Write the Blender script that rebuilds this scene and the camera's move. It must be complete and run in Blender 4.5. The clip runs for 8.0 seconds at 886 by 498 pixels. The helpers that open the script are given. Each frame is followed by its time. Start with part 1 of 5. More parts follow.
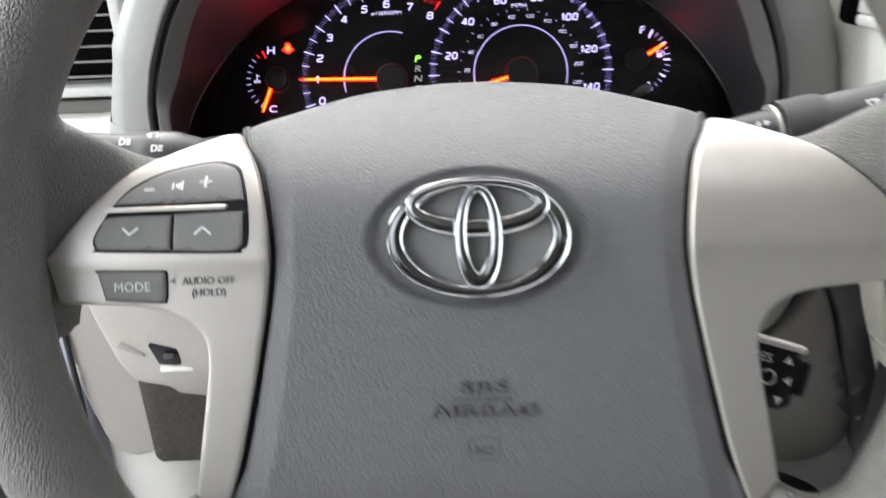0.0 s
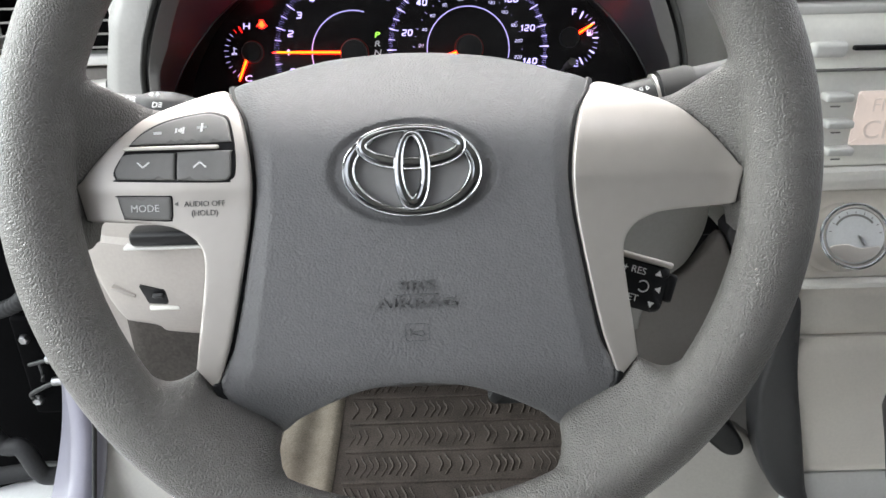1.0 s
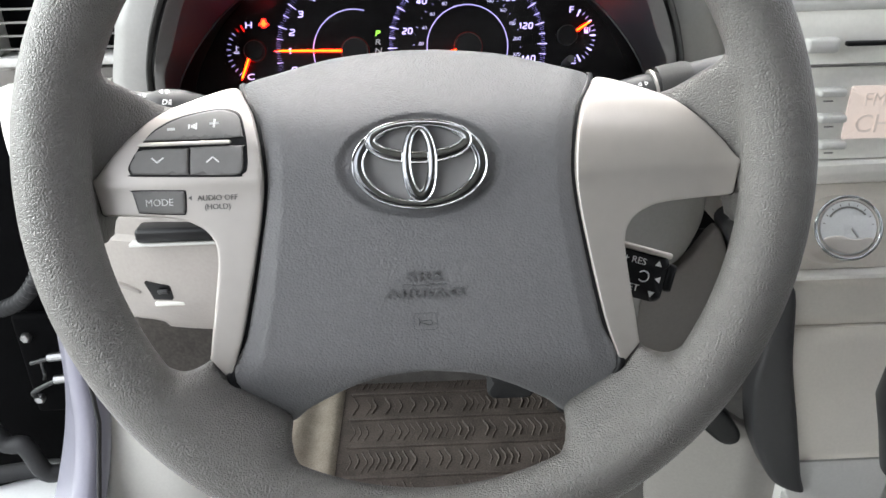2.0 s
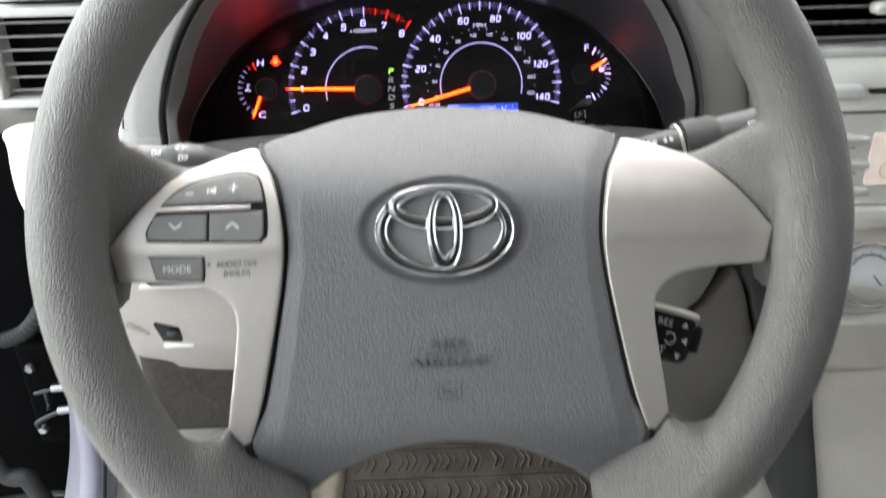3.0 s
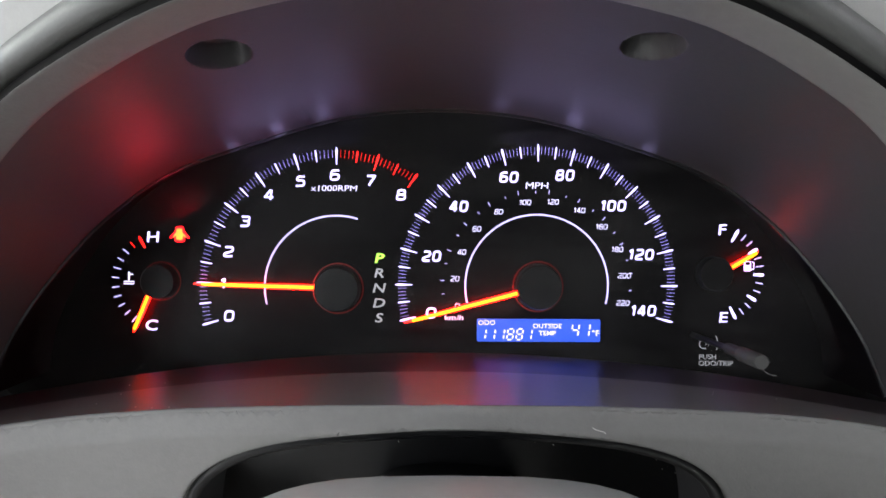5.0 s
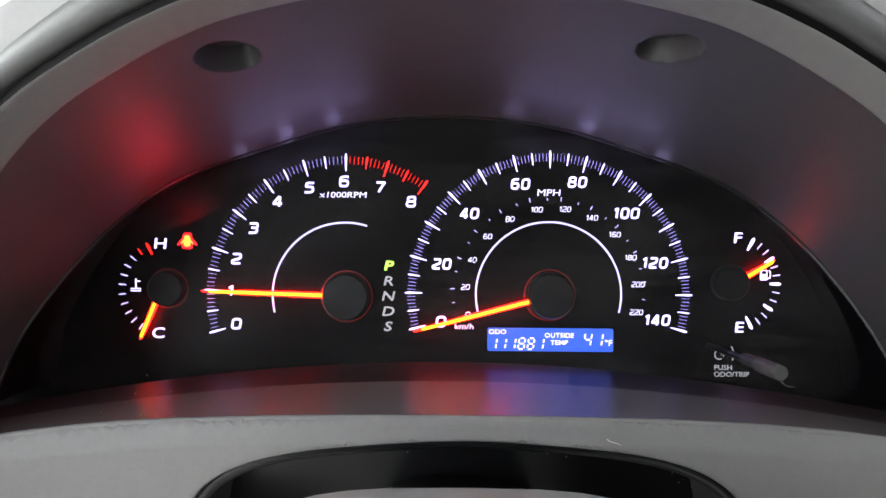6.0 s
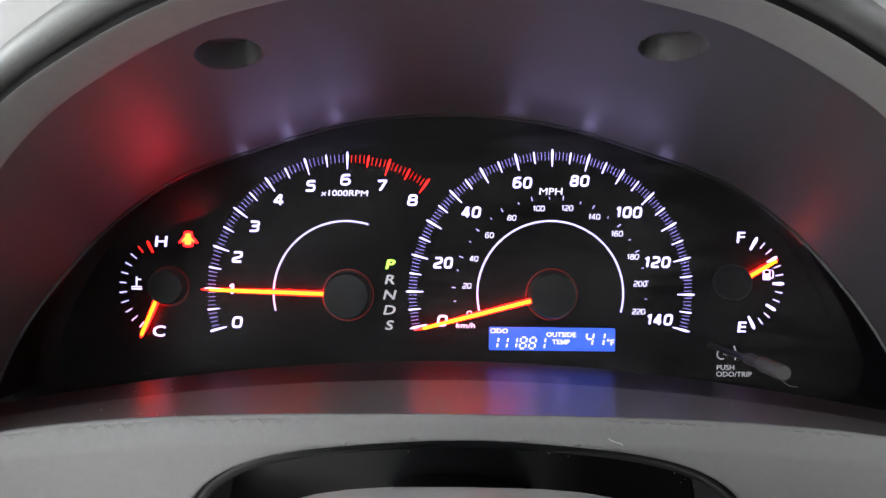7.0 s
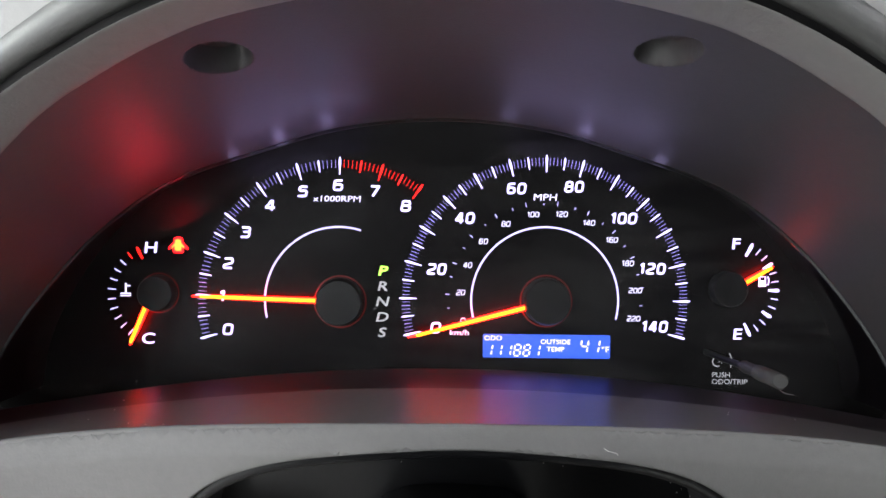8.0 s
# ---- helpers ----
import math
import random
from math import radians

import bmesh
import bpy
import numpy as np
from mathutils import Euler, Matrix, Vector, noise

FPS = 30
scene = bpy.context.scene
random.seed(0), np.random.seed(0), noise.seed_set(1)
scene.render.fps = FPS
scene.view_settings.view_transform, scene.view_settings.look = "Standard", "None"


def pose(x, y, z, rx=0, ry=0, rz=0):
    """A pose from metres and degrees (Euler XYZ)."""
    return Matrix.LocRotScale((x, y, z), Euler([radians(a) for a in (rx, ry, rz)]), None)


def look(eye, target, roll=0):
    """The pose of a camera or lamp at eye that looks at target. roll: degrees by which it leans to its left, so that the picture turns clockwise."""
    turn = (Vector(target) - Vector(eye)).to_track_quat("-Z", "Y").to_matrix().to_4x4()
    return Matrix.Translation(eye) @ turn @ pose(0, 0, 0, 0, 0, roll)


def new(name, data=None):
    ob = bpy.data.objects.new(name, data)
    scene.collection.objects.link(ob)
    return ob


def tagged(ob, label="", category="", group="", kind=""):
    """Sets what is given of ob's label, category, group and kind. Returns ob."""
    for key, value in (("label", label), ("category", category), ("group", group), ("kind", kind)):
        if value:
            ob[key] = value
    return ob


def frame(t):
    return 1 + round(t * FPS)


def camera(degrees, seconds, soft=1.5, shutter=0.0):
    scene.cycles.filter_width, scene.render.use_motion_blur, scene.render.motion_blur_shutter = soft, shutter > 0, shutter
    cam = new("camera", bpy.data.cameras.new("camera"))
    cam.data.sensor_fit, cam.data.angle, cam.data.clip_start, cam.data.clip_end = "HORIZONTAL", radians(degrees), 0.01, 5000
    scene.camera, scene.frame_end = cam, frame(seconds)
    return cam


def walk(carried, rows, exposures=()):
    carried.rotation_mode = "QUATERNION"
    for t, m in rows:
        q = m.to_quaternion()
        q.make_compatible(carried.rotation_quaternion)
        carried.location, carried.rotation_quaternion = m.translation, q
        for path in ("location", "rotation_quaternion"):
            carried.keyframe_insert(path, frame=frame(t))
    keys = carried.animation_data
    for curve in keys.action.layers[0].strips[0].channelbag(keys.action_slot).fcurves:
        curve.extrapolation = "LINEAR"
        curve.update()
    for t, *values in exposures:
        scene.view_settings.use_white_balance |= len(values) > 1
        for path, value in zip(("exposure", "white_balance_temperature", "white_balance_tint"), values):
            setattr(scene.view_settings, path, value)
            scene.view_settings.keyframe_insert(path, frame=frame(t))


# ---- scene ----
cam = camera(60.9, 8.0, shutter=0.5)
PATH = [
    (0, (-0.007, 0.021, 0.947), (-0.049, 1.848, 0.135), -2.3),
    (0.5, (0.01, -0.04, 0.95), (0.01, 1.775, 0.112), -1.8),
    (1, (0.008, -0.066, 0.96), (0.038, 1.739, 0.097), -1.3),
    (2.5, (-0.004, -0.077, 0.962), (0.044, 1.726, 0.097), -1.5),
    (3, (-0.009, -0.056, 0.982), (0.037, 1.758, 0.141), -1.3),
    (3.1, (-0.009, -0.044, 0.99), (0.035, 1.775, 0.16), -1.2),
    (3.3, (-0.003, -0.002, 1.003), (0.034, 1.826, 0.192), -1.0),
    (3.5, (-0.004, 0.055, 1.011), (0.05, 1.883, 0.201), -0.6),
    (3.7, (-0.003, 0.111, 1.008), (0.039, 1.934, 0.187), -0.5),
    (4, (-0.006, 0.185, 0.985), (0.044, 2.011, 0.169), -0.1),
    (4.5, (-0.006, 0.249, 0.973), (0.032, 2.122, 0.272), 0.3),
    (6, (-0.007, 0.265, 0.968), (-0.01, 2.17, 0.359), 0.5),
    (6.5, (-0.007, 0.265, 0.968), (-0.01, 2.17, 0.357), 0.6),
    (7, (-0.007, 0.266, 0.967), (-0.014, 2.171, 0.358), 0.6),
    (7.5, (-0.008, 0.269, 0.966), (-0.01, 2.174, 0.356), 0.6),
    (8, (-0.007, 0.27, 0.967), (0.003, 2.178, 0.368), 0.8),
]
EXPOSURES = [(0, 2.11, 6500, 9), (2.5, 2.21, 6500, 10), (3, 2.17, 6500, 8), (3.5, 2.03, 6500, 4), (4, 1.90, 6500, 4), (4.5, 2.3, 6500, 9), (6, 2.92, 6500, 10), (8, 2.92, 6500, 10)]
walk(cam, [(t, look(eye, target, roll)) for t, eye, target, roll in PATH], EXPOSURES)

# ---- daylight: an overcast sky through the glass and the open door ----
world = bpy.data.worlds.new("world")
scene.world = world
world.use_nodes = True
wn = world.node_tree.nodes
sky = wn.new("ShaderNodeTexSky")
sky.sky_type, sky.sun_disc = "NISHITA", False
sky.sun_elevation, sky.sun_rotation = radians(50), radians(-10)
sky.air_density, sky.dust_density, sky.ozone_density = 1.0, 4.0, 1.0
hue = wn.new("ShaderNodeHueSaturation")
hue.inputs["Saturation"].default_value = 0.25
world.node_tree.links.new(sky.outputs[0], hue.inputs["Color"])
world.node_tree.links.new(hue.outputs[0], wn["Background"].inputs[0])
wn["Background"].inputs[1].default_value = 0.15
sun = new("sun", bpy.data.lights.new("sun", "SUN"))
sun.data.energy, sun.data.angle, sun.data.color = 1.05, radians(40), (0.92, 1.0, 0.96)
sun.matrix_world = look((-3.0, 0.9, 2.2), (0, 0.3, 0.8))
# the sky's light in the opening of the driver's door
opening = new("door_daylight", bpy.data.lights.new("door_daylight", "AREA"))
opening.data.shape, opening.data.size, opening.data.size_y = "RECTANGLE", 0.6, 0.5
opening.data.energy, opening.data.color = 0.75, (0.96, 1.0, 0.99)
opening.matrix_world = look((-0.60, 0.06, 0.98), (0.0, 0.24, 0.84))


# unseen area lamps, added for dial light that leaks past the face's upper edge and up the hood's lining
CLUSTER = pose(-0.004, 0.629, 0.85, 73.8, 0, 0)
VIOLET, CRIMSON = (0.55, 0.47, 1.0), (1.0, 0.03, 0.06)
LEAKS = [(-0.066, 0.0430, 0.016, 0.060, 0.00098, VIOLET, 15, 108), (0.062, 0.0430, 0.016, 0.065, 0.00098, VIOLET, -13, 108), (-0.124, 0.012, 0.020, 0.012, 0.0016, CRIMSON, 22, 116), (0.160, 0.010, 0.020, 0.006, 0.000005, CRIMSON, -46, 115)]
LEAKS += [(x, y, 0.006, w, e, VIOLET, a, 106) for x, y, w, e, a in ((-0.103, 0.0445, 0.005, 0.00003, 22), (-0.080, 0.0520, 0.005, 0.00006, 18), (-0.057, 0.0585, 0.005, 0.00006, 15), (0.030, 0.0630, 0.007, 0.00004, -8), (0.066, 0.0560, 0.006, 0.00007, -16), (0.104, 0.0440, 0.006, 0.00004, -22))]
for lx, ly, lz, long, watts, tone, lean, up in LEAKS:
    leak = new("dial_leak_fill", bpy.data.lights.new("dial_leak_fill", "AREA"))
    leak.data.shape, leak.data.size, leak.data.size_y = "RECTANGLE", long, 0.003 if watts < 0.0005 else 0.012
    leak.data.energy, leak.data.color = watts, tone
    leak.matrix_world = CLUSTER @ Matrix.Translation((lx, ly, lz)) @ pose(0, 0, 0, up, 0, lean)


# ---- materials ----
LIT = 0.36  # strength of the dial lights beside daylight


def material(name, color, rough=0.5, metal=0.0, spread=0.12, blotch=20.0, grain=0.0, grain_scale=600.0, emit=0.0, coat=0.0, leather=False, gloss=0.5):
    """A procedural surface: colour varied at two scales, roughness varied with it, and a fine relief."""
    m = bpy.data.materials.new(name)
    m.use_nodes = True
    t = m.node_tree
    b = t.nodes["Principled BSDF"]
    N, L = t.nodes.new, t.links.new
    b.inputs["Metallic"].default_value = metal
    b.inputs["Coat Weight"].default_value = coat
    b.inputs["Specular IOR Level"].default_value = gloss
    co = N("ShaderNodeTexCoord")
    big, fine = N("ShaderNodeTexNoise"), N("ShaderNodeTexNoise")
    big.inputs["Scale"].default_value, fine.inputs["Scale"].default_value = blotch, blotch * 17
    big.inputs["Detail"].default_value = 5
    L(co.outputs["Object"], big.inputs["Vector"]), L(co.outputs["Object"], fine.inputs["Vector"])
    add = N("ShaderNodeMath")
    add.operation = "ADD"
    L(big.outputs["Fac"], add.inputs[0]), L(fine.outputs["Fac"], add.inputs[1])
    fac = N("ShaderNodeMapRange")
    fac.inputs["From Min"].default_value, fac.inputs["From Max"].default_value = 0.65, 1.35
    L(add.outputs[0], fac.inputs["Value"])
    mix = N("ShaderNodeMix")
    mix.data_type = "RGBA"
    mix.inputs["A"].default_value = (*[c * (1 - spread) for c in color], 1)
    mix.inputs["B"].default_value = (*[min(1, c * (1 + spread)) for c in color], 1)
    L(fac.outputs[0], mix.inputs["Factor"])
    L(mix.outputs["Result"], b.inputs["Base Color"])
    r = N("ShaderNodeMapRange")
    r.inputs["To Min"].default_value, r.inputs["To Max"].default_value = max(0.02, rough - 0.06), min(1, rough + 0.06)
    L(big.outputs["Fac"], r.inputs["Value"])
    L(r.outputs[0], b.inputs["Roughness"])
    if emit:
        b.inputs["Emission Color"].default_value = (*color, 1)
        b.inputs["Emission Strength"].default_value = emit * LIT
    if grain:
        bump = N("ShaderNodeBump")
        bump.inputs["Strength"].default_value, bump.inputs["Distance"].default_value = grain, 0.0010 if leather else 0.0006
        if leather:
            warp = N("ShaderNodeTexNoise")
            warp.inputs["Scale"].default_value = grain_scale * 0.35
            off = N("ShaderNodeVectorMath")
            off.operation = "MULTIPLY_ADD"
            off.inputs[1].default_value = (0.0012, 0.0012, 0.0012)
            L(co.outputs["Object"], warp.inputs["Vector"]), L(warp.outputs["Color"], off.inputs[0]), L(co.outputs["Object"], off.inputs[2])
            cell, fold = N("ShaderNodeTexVoronoi"), N("ShaderNodeTexNoise")
            cell.feature = "SMOOTH_F1"
            cell.inputs["Scale"].default_value, cell.inputs["Smoothness"].default_value = grain_scale, 0.35
            fold.inputs["Scale"].default_value, fold.inputs["Detail"].default_value = grain_scale * 0.55, 4
            fold.inputs["Distortion"].default_value = 0.4
            L(off.outputs[0], cell.inputs["Vector"]), L(off.outputs[0], fold.inputs["Vector"])
            both = N("ShaderNodeMath")
            both.operation = "MULTIPLY_ADD"
            both.inputs[1].default_value = -1.0
            soften = N("ShaderNodeMath")
            soften.operation = "MULTIPLY"
            soften.inputs[1].default_value = 0.3
            L(fold.outputs["Fac"], soften.inputs[0])
            L(cell.outputs["Distance"], both.inputs[0]), L(soften.outputs[0], both.inputs[2])
            L(both.outputs[0], bump.inputs["Height"])
        else:
            g = N("ShaderNodeTexNoise")
            g.inputs["Scale"].default_value, g.inputs["Detail"].default_value = grain_scale, 4
            L(co.outputs["Object"], g.inputs["Vector"]), L(g.outputs["Fac"], bump.inputs["Height"])
        L(bump.outputs[0], b.inputs["Normal"])
    return m


LEATHER = material("grey_grained_urethane", (0.128, 0.122, 0.115), 0.35, spread=0.08, blotch=12, grain=0.64, grain_scale=1150, leather=True)
PAD = material("grey_grained_vinyl", (0.165, 0.164, 0.169), 0.50, spread=0.07, blotch=12, grain=0.32, grain_scale=850, leather=True)
SMOOTH_GREY = material("smooth_grey_plastic", (0.16, 0.16, 0.16), 0.5, spread=0.06, grain=0.1, grain_scale=900)
SILVER = material("champagne_silver_paint", (0.57, 0.535, 0.50), 0.35, metal=0.55, spread=0.03, blotch=8, grain=0.03, grain_scale=2500)
DISC = material("satin_grey_disc", (0.27, 0.265, 0.265), 0.45, spread=0.04, grain=0.05, grain_scale=1500)
BUTTON = material("dark_grey_button", (0.205, 0.200, 0.196), 0.48, spread=0.05, grain=0.06, grain_scale=1500)
CHROME = material("chrome", (0.55, 0.56, 0.57), 0.06, metal=1.0, spread=0.02)
STEEL = material("worn_steel", (0.5, 0.5, 0.5), 0.3, metal=1.0, spread=0.15)
BLACK = material("black_plastic", (0.008, 0.008, 0.009), 0.36, spread=0.25, grain=0.05, grain_scale=900, gloss=0.3)
RUBBER = material("black_rubber", (0.02, 0.02, 0.021), 0.6, spread=0.3, grain=0.3, grain_scale=500)
FACE = material("black_dial_face", (0.0034, 0.0030, 0.0037), 0.32, spread=0.3, blotch=9, gloss=0.10)
HOOD = material("charcoal_soft_plastic", (0.044, 0.0425, 0.044), 0.5, spread=0.08, grain=0.12, grain_scale=1100, gloss=0.3)
TRIM_DARK = material("dark_grey_trim_plastic", (0.035, 0.035, 0.037), 0.45, spread=0.08, grain=0.15, grain_scale=900)
FRAME = material("grey_hood_frame_plastic", (0.150, 0.146, 0.141), 0.55, spread=0.06, grain=0.18, grain_scale=1000)
CAP = material("grey_hood_cap_plastic", (0.052, 0.051, 0.049), 0.58, spread=0.06, grain=0.18, grain_scale=1000)
LENS_FOOT = material("dark_lens_foot", (0.030, 0.026, 0.029), 0.38, spread=0.08, grain=0.03, grain_scale=900, gloss=0.6)
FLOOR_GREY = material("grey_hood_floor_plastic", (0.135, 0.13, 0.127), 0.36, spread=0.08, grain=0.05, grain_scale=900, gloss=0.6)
# near-black tone with the shade inside vents and door gap put in
CAVITY = material("black_cavity_shade", (0.0030, 0.0030, 0.0034), 0.6, spread=0.4, blotch=14, grain=0.2, grain_scale=300, gloss=0.03)
LEVER = material("satin_grey_stalk_plastic", (0.050, 0.050, 0.051), 0.45, spread=0.15, grain=0.05, grain_scale=1200)
KNEE_SHADE = material("dark_brown_knee_shade", (0.062, 0.056, 0.051), 0.7, spread=0.3, grain=0.2, grain_scale=500, gloss=0.15)
BROWN_GREY = material("brown_grey_plastic", (0.135, 0.124, 0.115), 0.5, spread=0.07, grain=0.15, grain_scale=900)
CONSOLE_GREY = material("warm_console_grey", (0.30, 0.285, 0.265), 0.5, spread=0.06, grain=0.15, grain_scale=900)
DASH = material("mid_grey_dash_plastic", (0.255, 0.247, 0.237), 0.55, spread=0.06, grain=0.18, grain_scale=1000)
FLANK = material("lit_hood_plastic", (0.28, 0.275, 0.268), 0.55, spread=0.05, grain=0.15, grain_scale=1000)
DUST = material("pale_dust", (0.7, 0.68, 0.65), 0.9, spread=0.1)
DASH_LIGHT = material("light_grey_dash_plastic", (0.60, 0.595, 0.575), 0.5, spread=0.05, grain=0.15, grain_scale=900)
CREAM = material("pale_cream_trim", (0.84, 0.825, 0.78), 0.42, spread=0.04, grain=0.05, grain_scale=1200)
BEIGE = material("grey_beige_panel", (0.37, 0.34, 0.316), 0.5, spread=0.06, grain=0.18, grain_scale=900)
STACK_BEIGE = material("warm_grey_stack_plastic", (0.70, 0.66, 0.60), 0.48, spread=0.05, grain=0.15, grain_scale=900)
TAN = material("tan_mat_edge", (0.30, 0.255, 0.205), 0.85, spread=0.4, blotch=25, grain=0.5, grain_scale=500)
PAINT = material("silver_blue_body_paint", (0.235, 0.230, 0.285), 0.40, metal=0.2, spread=0.04, coat=0.25)
WHITE_SILL = material("white_sill_paint", (0.75, 0.75, 0.76), 0.35, spread=0.05, coat=0.3)
MAT = material("worn_brown_floor_mat", (0.092, 0.073, 0.063), 0.8, spread=0.55, blotch=22, grain=0.8, grain_scale=400)
CARPET = material("grey_beige_carpet", (0.16, 0.15, 0.14), 0.95, spread=0.25, blotch=40, grain=0.9, grain_scale=900)
# kept dark to cut light and reflections from the unseen cabin walls
REAR = material("charcoal_unseen_wall", (0.05, 0.05, 0.052), 0.8, spread=0.1, grain=0.2, grain_scale=500)
LINER = material("grey_headliner", (0.22, 0.215, 0.205), 0.9, spread=0.04, grain=0.3, grain_scale=700)
CONCRETE = material("grey_concrete", (0.17, 0.17, 0.165), 0.85, spread=0.15, blotch=1.5, grain=0.4, grain_scale=60)
LETTER_WHITE = material("white_print", (0.78, 0.78, 0.78), 0.5, spread=0.03)
# darker than the pad: the relief's shade is put into the colour
EMBOSS = material("shaded_emboss_vinyl", (0.125, 0.124, 0.127), 0.5, spread=0.04)
LETTER_GREY = material("grey_print", (0.15, 0.145, 0.14), 0.5, spread=0.05)
DISPLAY = material("pinkish_display_glass", (0.62, 0.53, 0.48), 0.2, spread=0.04, emit=0.45)
KNOB_FACE = material("pale_silver_dial", (0.70, 0.71, 0.72), 0.25, metal=0.2, spread=0.06, blotch=40, coat=0.5)
DISPLAY_INK = material("display_segment", (0.53, 0.46, 0.42), 0.3, spread=0.04, emit=0.3)
GLOW_NUMERAL = material("white_numeral_light", (0.52, 0.45, 1.0), 0.4, emit=1.35)
GLOW_TEXT = material("white_print_light", (0.66, 0.62, 1.0), 0.4, emit=0.9)
GLOW_VIOLET = material("violet_dial_light", (0.40, 0.33, 1.0), 0.4, emit=0.8)
GLOW_ARC = material("pale_violet_dial_light", (0.50, 0.44, 1.0), 0.4, emit=0.8)
GLOW_RED = material("red_dial_light", (1.0, 0.010, 0.008), 0.4, emit=1.3)
GLOW_WARN = material("warning_lamp_light", (1.0, 0.17, 0.02), 0.4, emit=2.2)
UNLIT = material("unlit_lamp_print", (0.006, 0.004, 0.004), 0.4, gloss=0.1)
GLOW_LAMP = material("red_lamp_light", (1.0, 0.004, 0.008), 0.4, emit=2.8)
GLOW_HALO = material("hub_glow_red", (0.16, 0.003, 0.002), 0.4, emit=0.10)
GLOW_GREEN = material("green_gear_light", (0.35, 0.9, 0.08), 0.4, emit=1.0)
GLOW_DIM = material("dim_gear_light", (0.5, 0.5, 0.54), 0.4, emit=0.24)
GLOW_NEEDLE = material("orange_needle_light", (1.0, 0.004, 0.002), 0.4, emit=12.0)
GLOW_CORE = material("yellow_needle_core", (1.0, 0.25, 0.006), 0.4, emit=2.6)
GLOW_LCD = material("blue_display_backlight", (0.030, 0.085, 0.62), 0.3, emit=0.62)


def dusty_lens():
    """Clear plastic with a thin film of dust, thicker in patches and fine streaks."""
    m = bpy.data.materials.new("dusty_clear_plastic")
    m.use_nodes = True
    t = m.node_tree
    N, L = t.nodes.new, t.links.new
    t.nodes.remove(t.nodes["Principled BSDF"])
    clear, film, mix = N("ShaderNodeBsdfTransparent"), N("ShaderNodeBsdfDiffuse"), N("ShaderNodeMixShader")
    film.inputs["Color"].default_value = (0.55, 0.53, 0.53, 1)
    co, place = N("ShaderNodeTexCoord"), N("ShaderNodeMapping")
    place.inputs["Scale"].default_value, place.inputs["Rotation"].default_value = (1, 9, 1), (0, 0, radians(24))
    cloud, streak, both, level = N("ShaderNodeTexNoise"), N("ShaderNodeTexNoise"), N("ShaderNodeMath"), N("ShaderNodeMapRange")
    cloud.inputs["Scale"].default_value, streak.inputs["Scale"].default_value = 18, 26
    cloud.inputs["Detail"].default_value, streak.inputs["Detail"].default_value = 6, 8
    L(co.outputs["Object"], cloud.inputs["Vector"]), L(co.outputs["Object"], place.inputs["Vector"]), L(place.outputs[0], streak.inputs["Vector"])
    both.operation = "MULTIPLY"
    L(cloud.outputs["Fac"], both.inputs[0]), L(streak.outputs["Fac"], both.inputs[1])
    level.inputs["From Min"].default_value, level.inputs["From Max"].default_value = 0.15, 0.45
    level.inputs["To Min"].default_value, level.inputs["To Max"].default_value = 0.004, 0.028
    L(both.outputs[0], level.inputs["Value"]), L(level.outputs[0], mix.inputs["Fac"])
    L(clear.outputs[0], mix.inputs[1]), L(film.outputs[0], mix.inputs[2])
    L(mix.outputs[0], t.nodes["Material Output"].inputs["Surface"])
    return m


LENS = dusty_lens()


# ---- building blocks ----
def part(name, bm, mat, parent=None, label="", m=None, smooth=40):
    me = bpy.data.meshes.new(name)
    if m is not None:
        bm.transform(m)
    bmesh.ops.recalc_face_normals(bm, faces=bm.faces)
    bm.to_mesh(me)
    bm.free()
    if smooth:
        me.shade_smooth()
        me.set_sharp_from_angle(angle=radians(smooth))
    me.materials.append(mat)
    ob = new(name, me)
    ob.parent = parent
    if label:
        tagged(ob, label)
    return ob


def thing(name, m, label, category, group="", kind=""):
    ob = new(name)
    ob.matrix_world = m
    ob.empty_display_size = 0.02
    return tagged(ob, label, category, group, kind)


def spline(pts, per=8, closed=True):
    """A smooth line through control points."""
    P = [Vector(p) for p in pts]
    n, out = len(P), []
    for i in range(n if closed else n - 1):
        a, b = P[(i - 1) % n] if closed or i else P[0], P[i]
        c, d = P[(i + 1) % n], P[(i + 2) % n] if closed or i + 2 < n else P[-1]
        for k in range(per):
            t = k / per
            out.append(0.5 * (2 * b + (c - a) * t + (2 * a - 5 * b + 4 * c - d) * t * t + (3 * b - a - 3 * c + d) * t ** 3))
    if not closed:
        out.append(P[-1])
    return out


def even(pts, count, closed=False):
    """The same line with points at even steps."""
    P = np.array([tuple(p) for p in pts], float)
    if closed:
        P = np.vstack([P, P[:1]])
    s = np.r_[0, np.cumsum(np.linalg.norm(np.diff(P, axis=0), axis=1))]
    q = np.linspace(0, s[-1], count + (1 if closed else 0))[: count]
    return [Vector([np.interp(v, s, P[:, k]) for k in range(P.shape[1])]) for v in q]


def rounded(w, h, r, n=5, cx=0.0, cy=0.0):
    out = []
    for sx, sy, a in ((1, 1, 0), (-1, 1, 90), (-1, -1, 180), (1, -1, 270)):
        for k in range(n + 1):
            t = radians(a + 90 * k / n)
            out.append((cx + sx * (w / 2 - r) + r * math.cos(t), cy + sy * (h / 2 - r) + r * math.sin(t)))
    return out


